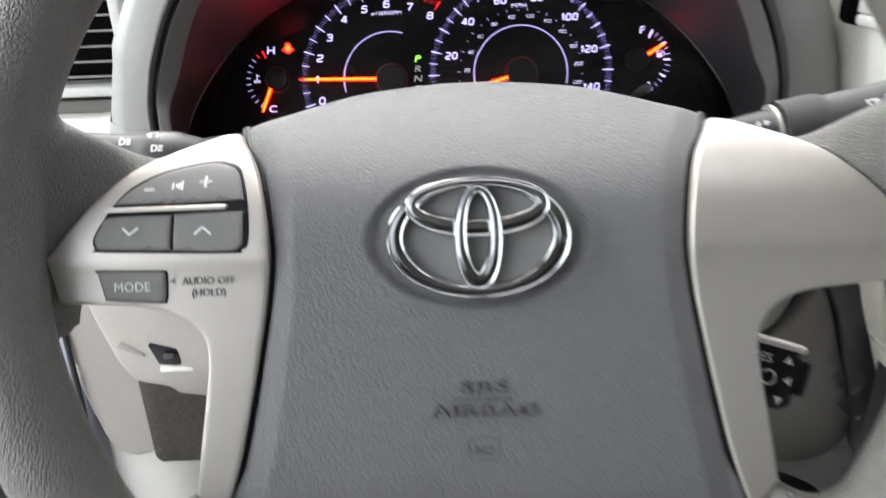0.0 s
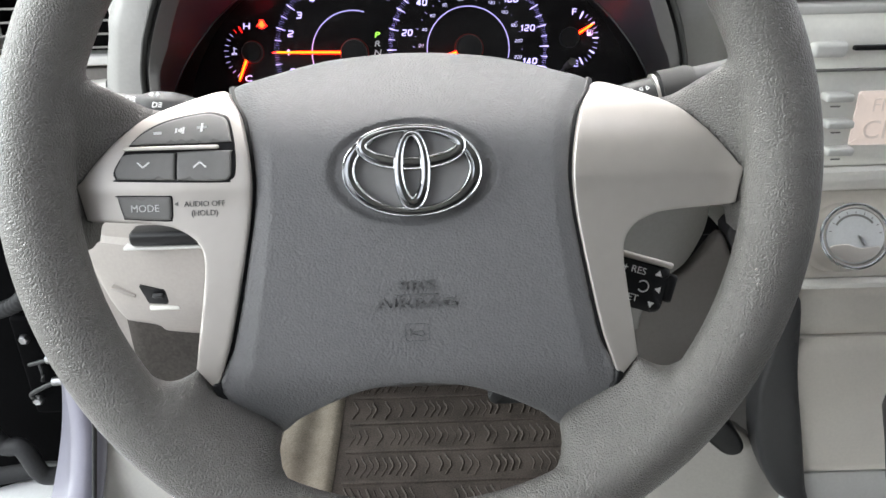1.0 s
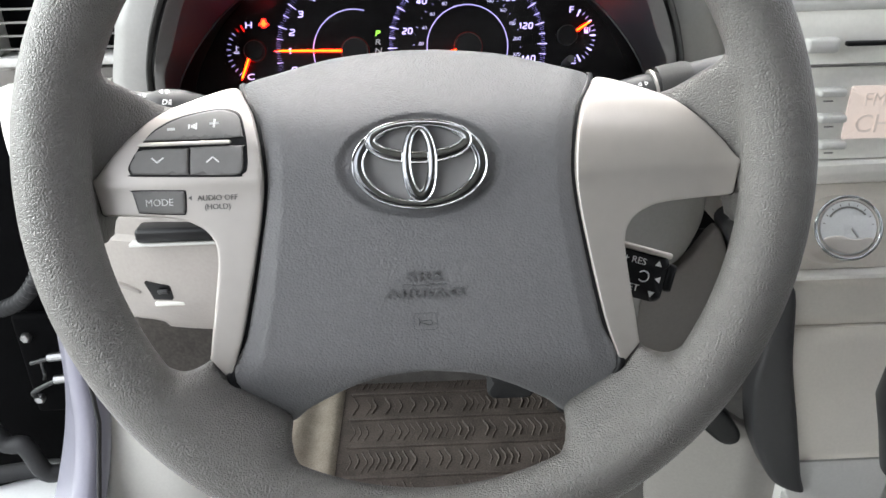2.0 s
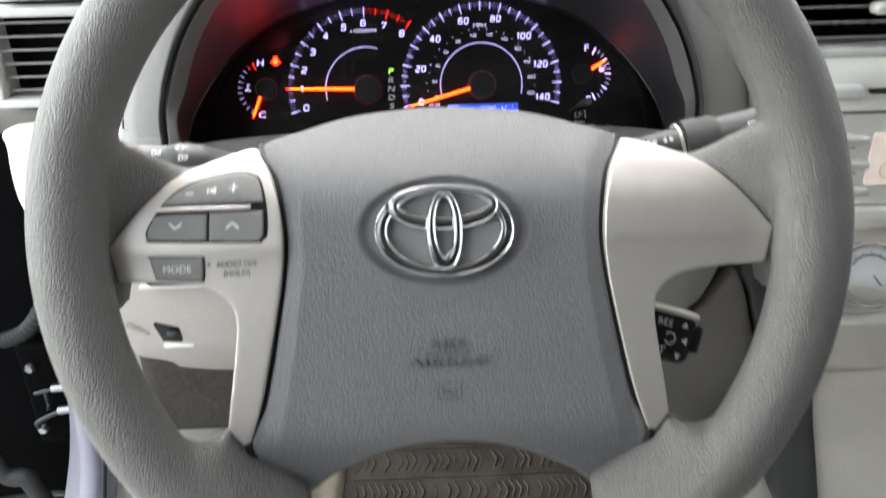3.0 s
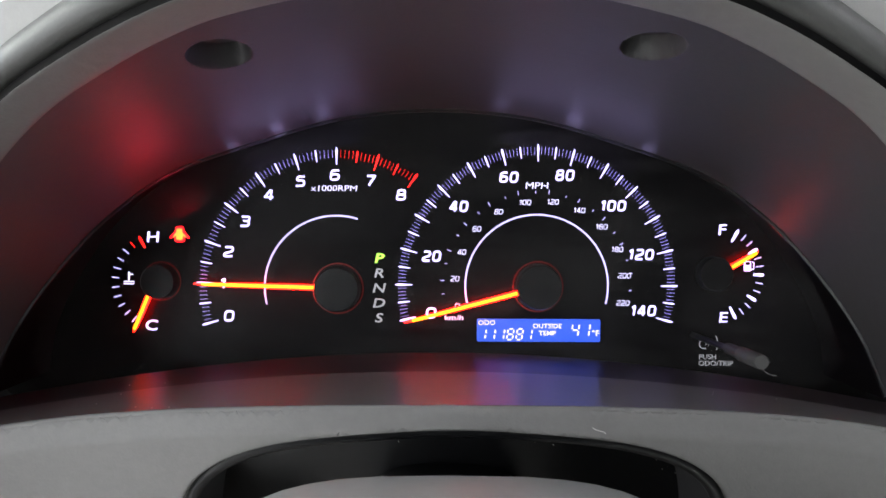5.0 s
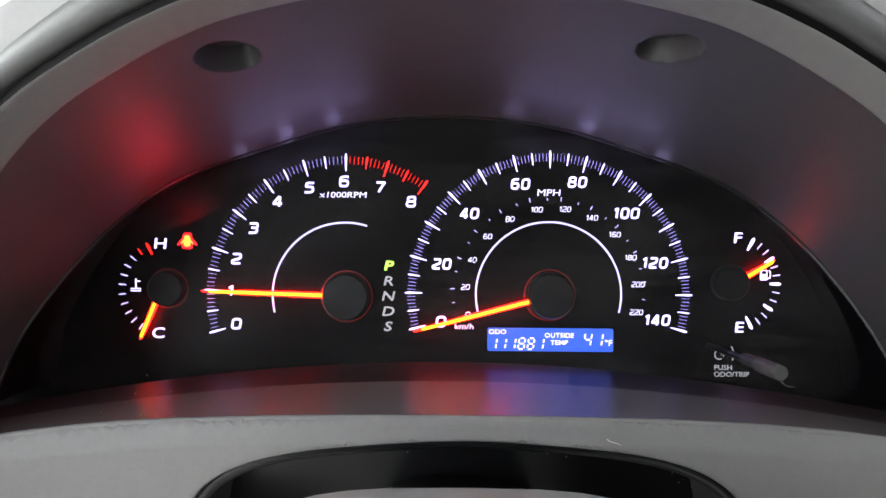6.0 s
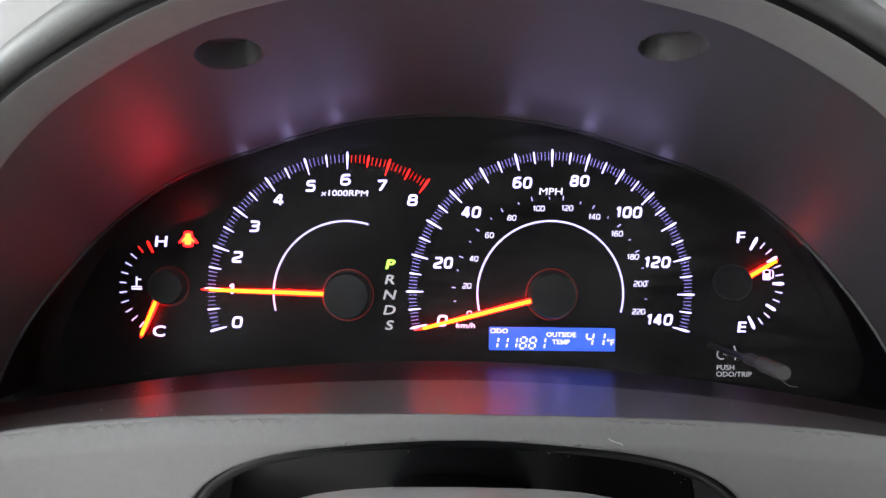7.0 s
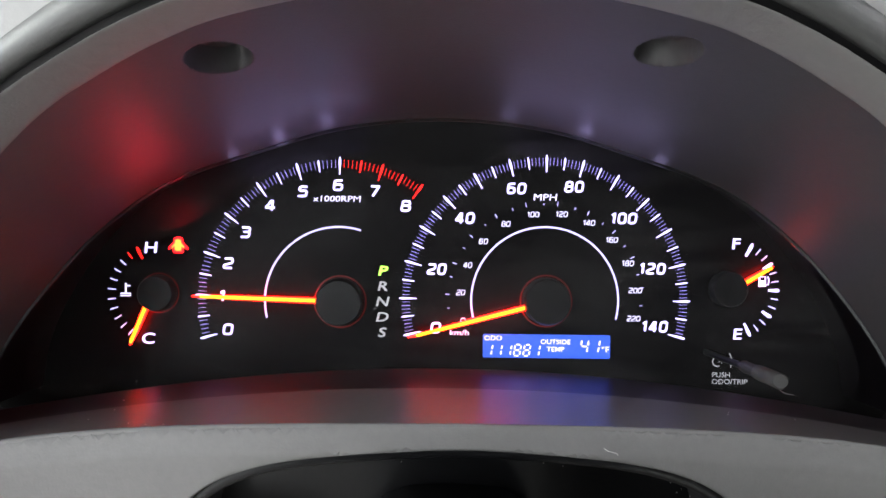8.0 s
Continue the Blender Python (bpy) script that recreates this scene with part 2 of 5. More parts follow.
def edge_distance(q, poly):
    """Distance of points q to a closed outline, positive inside."""
    a, b = poly, np.roll(poly, -1, 0)
    d = b - a
    w = q[:, None, :] - a[None]
    t = np.clip((w * d).sum(2) / np.maximum((d * d).sum(1), 1e-18), 0, 1)
    dist = np.sqrt(((w - t[..., None] * d) ** 2).sum(2)).min(1)
    yi, yj, xi, xj = a[:, 1], b[:, 1], a[:, 0], b[:, 0]
    cond = (yi[None] > q[:, 1:2]) != (yj[None] > q[:, 1:2])
    cross = (xj - xi)[None] * (q[:, 1:2] - yi[None]) / np.where(yj - yi == 0, 1e-12, yj - yi)[None] + xi[None]
    inside = (cond & (q[:, :1] < cross)).sum(1) % 2 == 1
    return np.where(inside, dist, -dist)


def cushion(outline, height=None, r=0.002, depth=0.006, step=0.004, rings=4):
    """A solid slab over an outline in x, y: its top follows height(x, y), its edge is rounded with radius r."""
    from mathutils.geometry import delaunay_2d_cdt
    poly = np.array([tuple(p)[:2] for p in outline], float)
    area = 0.5 * np.sum(poly[:, 0] * np.roll(poly[:, 1], -1) - np.roll(poly[:, 0], -1) * poly[:, 1])
    if area < 0:
        poly = poly[::-1].copy()
    tang = np.roll(poly, -1, 0) - np.roll(poly, 1, 0)
    tang /= np.maximum(np.linalg.norm(tang, axis=1, keepdims=True), 1e-12)
    inward = np.c_[-tang[:, 1], tang[:, 0]]
    extra = []
    for k in range(1, rings + 1):
        d = r * (1 - math.cos(k / rings * math.pi / 2))
        q = poly + inward * d
        extra.append(q[edge_distance(q, poly) > d * 0.9])
    lo, hi = poly.min(0), poly.max(0)
    gx, gy = np.meshgrid(np.arange(lo[0], hi[0], step), np.arange(lo[1], hi[1], step))
    q = np.c_[gx.ravel(), gy.ravel()]
    if len(q):
        extra.append(q[edge_distance(q, poly) > r + step * 0.4])
    pts = np.vstack([poly] + extra)
    n = len(poly)
    v2, _, f2, *_ = delaunay_2d_cdt([Vector(p) for p in pts], [(i, (i + 1) % n) for i in range(n)], [], 1, 1e-7)
    V = np.array([tuple(v) for v in v2])
    d = np.clip(edge_distance(V, poly), 0, r)
    top = np.array([height(x, y) if height else 0.0 for x, y in V]) - (r - np.sqrt(np.maximum(r * r - (r - d) ** 2, 0)))
    bm = bmesh.new()
    up = [bm.verts.new((x, y, z)) for (x, y), z in zip(V, top)]
    low = [bm.verts.new((x, y, (height(x, y) if height else 0.0) - r - depth)) for x, y in V]
    count = {}
    for f in f2:
        bm.faces.new([up[i] for i in f])
        bm.faces.new([low[i] for i in reversed(f)])
        for i, j in zip(f, list(f[1:]) + [f[0]]):
            count[(i, j)] = 1
    for i, j in count:
        if (j, i) not in count:
            bm.faces.new((up[j], up[i], low[i], low[j]))
    return bm


def loft(sections, closed=True, caps=True, bm=None):
    """A skin over sections of equal point count."""
    bm = bm or bmesh.new()
    rows = [[bm.verts.new(p) for p in s] for s in sections]
    n = len(rows[0])
    for a, b in zip(rows, rows[1:]):
        for i in range(n if closed else n - 1):
            j = (i + 1) % n
            bm.faces.new((a[i], a[j], b[j], b[i]))
    if caps and closed:
        bm.faces.new(rows[0]), bm.faces.new(rows[-1])
    return bm


def tube(path, radius, sides=12, closed=False, bm=None, flat=1.0, up=(0, 0, 1)):
    """A round bar along a path; radius is a number or a function of 0..1."""
    P = [Vector(p) for p in path]
    n, rings = len(P), []
    for i, p in enumerate(P):
        a = P[(i - 1) % n] if closed or i else P[0]
        b = P[(i + 1) % n] if closed or i < n - 1 else P[-1]
        t = (b - a).normalized()
        s = t.cross(Vector(up))
        s = s.normalized() if s.length > 1e-6 else t.orthogonal().normalized()
        w = s.cross(t).normalized()
        r = radius(i / (n - 1)) if callable(radius) else radius
        rings.append([p + (s * math.cos(2 * math.pi * k / sides) + w * flat * math.sin(2 * math.pi * k / sides)) * r for k in range(sides)])
    if closed:
        rings.append(rings[0])
        bm = loft(rings, True, False, bm)
        bmesh.ops.remove_doubles(bm, verts=bm.verts, dist=1e-7)
        return bm
    return loft(rings, True, True, bm)


def box(sx, sy, sz, bevel=0.002, m=None, seg=3, bm=None):
    b = bmesh.new()
    bmesh.ops.create_cube(b, size=1)
    bmesh.ops.scale(b, vec=(sx, sy, sz), verts=b.verts)
    if bevel:
        bmesh.ops.bevel(b, geom=b.edges[:], offset=min(bevel, 0.45 * min(sx, sy, sz)), segments=seg, profile=0.5, affect="EDGES")
    if m is not None:
        b.transform(m)
    return b


def turned(profile, sides=40):
    """A body turned round its z axis: profile is radius, height."""
    return loft([[(r * math.cos(2 * math.pi * k / sides), r * math.sin(2 * math.pi * k / sides), z) for k in range(sides)] for r, z in profile])


def text(name, body, size, m, mat, parent, depth=0.0002, shear=0.0, align="CENTER", bold=0.0, width=1.0):
    c = bpy.data.curves.new(name, "FONT")
    c.body, c.size, c.shear, c.extrude, c.align_x, c.align_y = body, size, shear, depth, align, "CENTER"
    c.offset, c.space_character, c.resolution_u = bold, width, 3
    o = bpy.data.objects.new(name, c)
    me = bpy.data.meshes.new_from_object(o)
    bpy.data.objects.remove(o)
    bpy.data.curves.remove(c)
    me.name = name
    me.transform(m)
    me.materials.clear()
    me.materials.append(mat)
    ob = new(name, me)
    ob.parent = parent
    return ob


def mirror_x(pts):
    """A left half from the bottom up to the middle, and its mirror image down the right."""
    return list(pts) + [(-p[0], *p[1:]) for p in reversed(pts[:-1])] if abs(pts[-1][0]) < 1e-9 else list(pts) + [(-p[0], *p[1:]) for p in reversed(pts)]


# ---- the shell that closes the place ----
def slab(name, sx, sy, sz, at, mat, label, category, rot=(0, 0, 0)):
    return tagged(part(name, box(sx, sy, sz, 0.01), mat, None, m=pose(*at, *rot)), label, category, kind="structure")


g = bmesh.new()
bmesh.ops.create_grid(g, x_segments=40, y_segments=40, size=400)
tagged(part("ground", g, CONCRETE, m=pose(0, 0, -0.02)), "grey concrete ground outside the car", "ground", kind="structure")
slab("floor", 1.50, 2.6, 0.04, (0.37, -0.35, 0.22), CARPET, "grey-beige carpeted car floor", "floor")
slab("ceiling", 1.30, 1.75, 0.03, (0.37, -0.70, 1.34), LINER, "grey woven headliner of the car roof", "ceiling")
# unseen rear wall, raised to the roof to block light from behind
slab("wall_rear", 1.50, 0.05, 1.12, (0.37, -1.62, 0.78), REAR, "unseen charcoal wall closing the rear, dark to cut light", "wall")
slab("wall_right", 0.05, 2.6, 0.72, (1.13, -0.35, 0.58), REAR, "charcoal passenger door panel", "wall")
slab("wall_left", 0.05, 1.15, 0.72, (-0.42, -1.05, 0.58), REAR, "charcoal rear door panel", "wall")
# unseen walls added to block light through the rear side windows
slab("light_block_left", 0.05, 0.85, 0.42, (-0.41, -1.20, 1.13), REAR, "unseen charcoal wall added to block light from the rear side", "wall")
slab("light_block_right", 0.05, 0.85, 0.42, (1.12, -1.20, 1.13), REAR, "unseen charcoal wall added to block light from the rear side", "wall")
slab("pillar_left", 0.06, 0.12, 0.44, (-0.40, -0.52, 1.12), LINER, "grey trimmed centre pillar", "pillar")
slab("pillar_right", 0.06, 0.12, 0.44, (1.11, -0.52, 1.12), LINER, "grey trimmed centre pillar", "pillar")
slab("firewall", 1.56, 0.04, 0.80, (0.37, 1.00, 0.60), BLACK, "black bulkhead behind the dashboard", "wall")
for sx, nm in ((-0.40, "left"), (1.14, "right")):
    tagged(part("pillar_front_" + nm, tube([(sx, 0.98, 0.93), (sx + (0.03 if sx < 0 else -0.03), 0.60, 1.15), (sx + (0.07 if sx < 0 else -0.07), 0.18, 1.33)], 0.035, 14), LINER),
           "grey trimmed windscreen pillar", "pillar", kind="structure")


# ---- steering wheel ----
WHEEL = pose(0, 0.268, 0.842, 68.5, 0, 0)
wheel = thing("steering_wheel", WHEEL, "grey grained steering wheel with silver spoke trims and chrome emblem", "steering wheel")


def soft(s, k):
    return (math.sqrt(s * s + k * k) + s) / 2


def step(t):
    t = min(1, max(0, t))
    return t * t * (3 - 2 * t)


def crown(x, y):
    """The wheel's front surface: it rolls back above the emblem and below the lettering."""
    return -1.13 * soft(y - 0.02, 0.020) - 0.6 * soft(-y - 0.1, 0.008)


# rim and its moulded spokes, blended into one skin
bm = bmesh.new()
low = lambda k: max(0, -math.sin(2 * math.pi * k / 160)) ** 2
ring = [((0.1708 + 0.0036 * low(k)) * math.cos(2 * math.pi * k / 160), 0.0014 + (0.1708 + 0.0036 * low(k)) * math.sin(2 * math.pi * k / 160), 0.008) for k in range(160)]
tube(ring, lambda t: 0.0170 - 0.0016 * low(t * 159), 24, closed=True, bm=bm, flat=0.97)


def spoke_level(x, y):
    """Follows the crown near the pad and rises to the rim's level outside."""
    k = min(1, max(0, (math.hypot(x, y) - 0.125) / 0.035))
    k = k * k * (3 - 2 * k)
    return crown(x, y) * (1 - k) + 0.001 * k


def web(pts, lift, r=0.008, depth=0.014):
    for s in (1, -1):
        b = cushion(spline([(s * x, y) for x, y in pts], 5), lambda x, y: spoke_level(x, y) + lift(abs(x), y), r, depth, 0.004)
        me = bpy.data.meshes.new("web")
        b.to_mesh(me)
        b.free()
        bm.from_mesh(me)
        bpy.data.meshes.remove(me)


def trim_reach(y):
    """How far out the silver trim covers the spoke."""
    return float(np.interp(y, (-0.03, -0.004, 0.0085, 0.019, 0.029, 0.038, 0.050), (0.1570, 0.1580, 0.1490, 0.1405, 0.1315, 0.1200, 0.1150)))


# upper spoke behind the silver trim, and the broad lower spoke that meets the pad's corner
web([(0.095, 0.040), (0.126, 0.034), (0.141, 0.041), (0.152, 0.049), (0.163, 0.062), (0.176, 0.04), (0.176, -0.03), (0.158, -0.034), (0.151, -0.0165), (0.120, -0.0125), (0.095, -0.014)],
    lambda x, y: -0.0045 + 0.0260 * step((math.hypot(x, y) - trim_reach(y)) / (0.1735 - trim_reach(y))))
web([(0.0720, -0.1225), (0.098, -0.103), (0.104, -0.092), (0.110, -0.0955), (0.119, -0.098), (0.129, -0.0935), (0.142, -0.082), (0.158, -0.082), (0.135, -0.122), (0.100, -0.154), (0.060, -0.175), (0.036, -0.1670), (0.052, -0.1575), (0.0640, -0.1475), (0.0690, -0.1365)],
    lambda x, y: -0.0012 + 0.0227 * step((math.hypot(x, y) - 0.126) / 0.046), r=0.010)
rim = part("rim", bm, LEATHER, wheel, smooth=0)
md = rim.modifiers.new("skin", "REMESH")
md.mode, md.voxel_size, md.use_smooth_shade = "VOXEL", 0.0018, True
md = rim.modifiers.new("soften", "SMOOTH")
md.factor, md.iterations = 0.5, 8

# airbag pad with its crease lines, oval recess and arched lower edge
PAD_HALF = [(0.0, 0.0632), (-0.016, 0.0627), (-0.046, 0.0588), (-0.075, 0.0498), (-0.0895, 0.0440), (-0.0865, 0.036), (-0.0805, 0.0262), (-0.0765, 0.0110), (-0.0748, -0.0052), (-0.0762, -0.0215), (-0.0790, -0.0380), (-0.0827, -0.0572), (-0.0880, -0.081),
            (-0.0955, -0.1045), (-0.0745, -0.1290), (-0.059, -0.1205), (-0.0425, -0.1118), (-0.024, -0.1050), (0.0, -0.1022)]
pad_line = [Vector((p.x + 0.0006 * step((0.040 - p.y) / 0.02) * step((p.y + 0.11) / 0.02), p.y)) if p.x < -0.07 else p for p in spline(PAD_HALF, 6, closed=False)]
pad_line = [tuple(p) for p in pad_line] + [(-p[0], p[1]) for p in reversed(pad_line[1:-1])]


def pad_height(x, y):
    h = crown(x, y) + 0.0012
    q = math.hypot(x / 0.0394, (y + 0.0006) / 0.0250)
    h -= 0.0030 * (1 - step((q - 0.93) / 0.12))
    edge = np.interp(y, (-0.13, -0.105, -0.081, -0.057, -0.02, 0.011, 0.03, 0.05), (0.06, 0.083, 0.077, 0.0725, 0.067, 0.067, 0.0715, 0.085))
    return h - 0.0024 * min(1, max(0, (abs(x) - edge) / 0.009)) * step((y + 0.115) / 0.03)


part("airbag_pad", cushion(pad_line, pad_height, 0.0014, 0.012, 0.0010), PAD, wheel, "grey grained airbag cover with embossed lettering")
for s in (1, -1):
    line = [(s * x, y) for x, y in PAD_HALF[4:15]]
    pts = [(x * 1.008, y, crown(x, y) - 0.0041 if y > -0.098 else pad_height(x, y) - 0.0006) for x, y in [tuple(p) for p in spline(line, 6, False)]]
    part("pad_seam", tube(pts, 0.0023, 10, up=(0, 0.1, 1)), BLACK, wheel, "black gap beside the airbag cover")
    foot = [(s * -0.0966 + s * 0.0212 * v, -0.1050 - 0.0247 * v) for v in np.linspace(0, 1, 12)]
    part("corner_seam", tube([(x, y, pad_height(x, y) + 0.0004) for x, y in foot], 0.0011, 8, up=(0, 0.1, 1)), BLACK, wheel, "black gap between cover corner and rim")

# emblem: plain chrome ovals
part("emblem_disc", cushion([(0.0315 * math.cos(a), 0.0205 * math.sin(a)) for a in np.linspace(0, 2 * math.pi, 72)[:-1]], lambda x, y: -0.0015 - 0.25 * soft(y - 0.012, 0.005), 0.001, 0.003, 0.003), DISC, wheel, "grey disc behind chrome ovals")


def oval(rx, ry, cy, wide, lift):
    """A chrome band round an oval, with a raised polished ridge on both borders."""
    n, rows = 96, []
    for k in range(n + 1):
        a = 2 * math.pi * k / n
        c, s = math.cos(a), math.sin(a)
        nx, ny = c / rx, s / ry
        l = math.hypot(nx, ny)
        w = wide(a)
        row = []
        for u, z in ((-1, -0.0015), (-1, 0.0004), (-0.92, 0.0013), (-0.80, 0.0016), (-0.68, 0.0012), (-0.55, 0.0011), (-0.30, 0.0014), (0, 0.0015), (0.30, 0.0014), (0.55, 0.0011), (0.68, 0.0012), (0.80, 0.0016), (0.92, 0.0013), (1, 0.0004), (1, -0.0015)):
            x, y = rx * c + nx / l * w * u, cy + ry * s + ny / l * w * u
            row.append((x, y, z + lift - 0.25 * soft(y - 0.012, 0.005)))
        rows.append(row)
    b = loft(rows, closed=False)
    bmesh.ops.remove_doubles(b, verts=b.verts, dist=1e-6)
    return b


part("emblem_oval", oval(0.0297, 0.0196, -0.0004, lambda a: 0.0015 + 0.0008 * max(0, -math.sin(a)) + 0.0018 * math.cos(a) ** 2, 0.0006), CHROME, wheel, "polished chrome oval")
part("emblem_oval", oval(0.0231, 0.0083, 0.0110, lambda a: 0.0018 + 0.0014 * max(0, -math.sin(a)) + 0.0008 * math.cos(a) ** 2, 0.0010), CHROME, wheel, "polished chrome oval")
part("emblem_oval", oval(0.0063, 0.0164, 0.0004, lambda a: 0.0025 - 0.0006 * max(0, math.sin(a)) + 0.0008 * max(0, -math.sin(a)) ** 2, 0.0014), CHROME, wheel, "polished chrome oval")

# embossed lettering on the pad, with the shade of its relief put in as a darker tone
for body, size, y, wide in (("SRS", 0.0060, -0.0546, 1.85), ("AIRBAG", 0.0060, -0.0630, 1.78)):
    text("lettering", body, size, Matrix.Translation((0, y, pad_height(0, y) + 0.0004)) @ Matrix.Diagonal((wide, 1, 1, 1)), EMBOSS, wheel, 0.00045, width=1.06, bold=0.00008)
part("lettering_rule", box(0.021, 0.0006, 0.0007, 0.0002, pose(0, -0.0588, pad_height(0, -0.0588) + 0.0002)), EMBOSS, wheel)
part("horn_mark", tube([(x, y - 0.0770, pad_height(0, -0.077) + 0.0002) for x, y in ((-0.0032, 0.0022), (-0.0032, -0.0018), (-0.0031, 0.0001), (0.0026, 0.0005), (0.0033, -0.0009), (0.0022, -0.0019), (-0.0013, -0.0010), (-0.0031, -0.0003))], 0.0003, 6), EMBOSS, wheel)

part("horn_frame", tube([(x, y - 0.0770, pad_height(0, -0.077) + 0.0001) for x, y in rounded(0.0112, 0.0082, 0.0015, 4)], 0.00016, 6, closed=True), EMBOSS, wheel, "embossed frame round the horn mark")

# silver spoke trims
TRIM = [(-0.0930, 0.0420), (-0.1075, 0.0378), (-0.1265, 0.0292), (-0.1380, 0.0190), (-0.1470, 0.0085), (-0.1540, -0.0008), (-0.1562, -0.0030), (-0.1566, -0.0042), (-0.1562, -0.0056), (-0.1548, -0.0120), (-0.1535, -0.0182), (-0.1531, -0.0194), (-0.1515, -0.0201), (-0.1480, -0.0205), (-0.1200, -0.0226), (-0.1080, -0.0265), (-0.1012, -0.0330), (-0.0992, -0.0420), (-0.1005, -0.0560), (-0.1042, -0.0820), (-0.1052, -0.0895), (-0.1056, -0.0912), (-0.1050, -0.0925), (-0.0985, -0.1010), (-0.0972, -0.1022), (-0.0962, -0.1012),
        (-0.0892, -0.081), (-0.0838, -0.0572), (-0.0800, -0.0380), (-0.0772, -0.0215), (-0.0759, -0.0052), (-0.0776, 0.0110), (-0.0818, 0.0262), (-0.0882, 0.0370)]


def trim_height(x, y):
    h = crown(x, y) + 0.0042 - 0.0012 * abs(x) / 0.15
    return h - 0.0028 * (1 - math.exp(-0.34 * soft(-y - 0.006, 0.0012) / 0.0028))


for s, side in ((1, "with switches"), (-1, "plain")):
    t = part("spoke_trim", cushion(spline([(s * x, y) for x, y in TRIM], 9), trim_height, 0.0009, 0.008, 0.0018), SILVER, wheel, "champagne silver spoke trim, " + side)
    edge_pts = [(s * x * 1.003, y, trim_height(x, y) - 0.0034) for x, y in [tuple(p) for p in spline(TRIM[2:13], 5, False)]]
    part("trim_gap", tube(edge_pts, 0.0009, 8), BLACK, t, "thin dark gap round the trim")
    if s == 1:
        left_trim = t

# switch block on the left trim
BLOCK = [(-0.1392, 0.0035), (-0.1385, -0.0005), (-0.1355, -0.0020), (-0.0900, -0.0036), (-0.0850, -0.0025), (-0.0826, 0.0010), (-0.0832, 0.0140), (-0.0868, 0.0262), (-0.0915, 0.0300), (-0.1000, 0.0308), (-0.1165, 0.0272), (-0.1275, 0.0212), (-0.1340, 0.0130)]
on_trim = lambda lift: lambda x, y: trim_height(x, y) + lift
part("switch_well", cushion(spline(BLOCK, 10), on_trim(0.0006), 0.0006, 0.002, 0.0016), BLACK, left_trim, "black switch well")
part("volume_switch", cushion(spline([(-0.1318, 0.0150), (-0.1150, 0.0152), (-0.0862, 0.0156), (-0.0850, 0.0165), (-0.0876, 0.0254), (-0.0920, 0.0287), (-0.1000, 0.0297), (-0.1158, 0.0262), (-0.1262, 0.0206), (-0.1310, 0.0160)], 6), on_trim(0.0022), 0.0010, 0.002, 0.0025), BUTTON, left_trim, "dark grey volume rocker switch")
part("lower_switch", cushion(spline([(-0.1380, 0.0032), (-0.1372, 0.0000), (-0.1345, -0.0010), (-0.1110, -0.0018), (-0.1106, -0.0010), (-0.1106, 0.0100), (-0.1112, 0.0108), (-0.1330, 0.0105), (-0.1362, 0.0070)], 5), on_trim(0.0022), 0.0010, 0.002, 0.0025), BUTTON, left_trim, "dark grey switch with down arrow")
part("lower_switch", cushion(spline([(-0.1094, -0.0010), (-0.1088, -0.0019), (-0.0895, -0.0027), (-0.0852, -0.0012), (-0.0844, 0.0020), (-0.0846, 0.0100), (-0.0854, 0.0115), (-0.1088, 0.0112), (-0.1094, 0.0100)], 5), on_trim(0.0022), 0.0010, 0.002, 0.0025), BUTTON, left_trim, "dark grey switch with up arrow")
part("switch_bar", cushion(rounded(0.0445, 0.0019, 0.0009, 4, -0.1125, 0.0132), on_trim(0.0034), 0.0006, 0.002, 0.002), SILVER, left_trim, "thin silver bar between switches")
MODE = [(-0.1375, -0.0084), (-0.1378, -0.0100), (-0.1358, -0.0185), (-0.1340, -0.0197), (-0.1150, -0.0211), (-0.1132, -0.0200), (-0.1126, -0.0185), (-0.1124, -0.0103), (-0.1132, -0.0092), (-0.1150, -0.0090)]
part("mode_well", cushion(spline(MODE, 8), on_trim(0.0006), 0.0006, 0.002, 0.0016), BLACK, left_trim, "black gap round button")
part("mode_button", cushion(spline([(-0.1250 + (x + 0.1250) * 0.95, -0.0148 + (y + 0.0148) * 0.90) for x, y in MODE], 5), on_trim(0.0016), 0.0010, 0.002, 0.003), BUTTON, left_trim, "dark grey mode button")


def at_trim(x, y, lift):
    return Matrix.Translation((x, y, trim_height(x, y) + lift)) @ pose(0, 0, 0, -math.degrees(math.atan((trim_height(x, y - 0.002) - trim_height(x, y + 0.002)) / 0.004)))


text("mode_lettering", "MODE", 0.0047, at_trim(-0.1250, -0.0149, 0.0018), LETTER_WHITE, left_trim)
text("lettering", "AUDIO OFF", 0.0037, at_trim(-0.0976, -0.0133, 0.0002), LETTER_GREY, left_trim)
text("lettering", "(HOLD)", 0.0037, at_trim(-0.0978, -0.0176, 0.0002), LETTER_GREY, left_trim)
b = bmesh.new()
b.faces.new([b.verts.new(p) for p in ((-0.1117, -0.0130, 0), (-0.1098, -0.0142, 0), (-0.1098, -0.0118, 0))])
part("arrow_mark", b, LETTER_GREY, left_trim, m=Matrix.Translation((0, 0, trim_height(-0.11, -0.013) + 0.0004)), smooth=0)


def strokes(name, lines, w, mat, parent, z):
    """Printed strokes as thin flat bars."""
    b = bmesh.new()
    for (x0, y0), (x1, y1) in lines:
        d = Vector((x1 - x0, y1 - y0))
        n = Vector((-d.y, d.x)).normalized() * w / 2
        b.faces.new([b.verts.new((x + sx * n.x, y + sx * n.y, z(x, y))) for x, y, sx in ((x0, y0, 1), (x1, y1, 1), (x1, y1, -1), (x0, y0, -1))])
    return part(name, b, mat, parent, smooth=0)


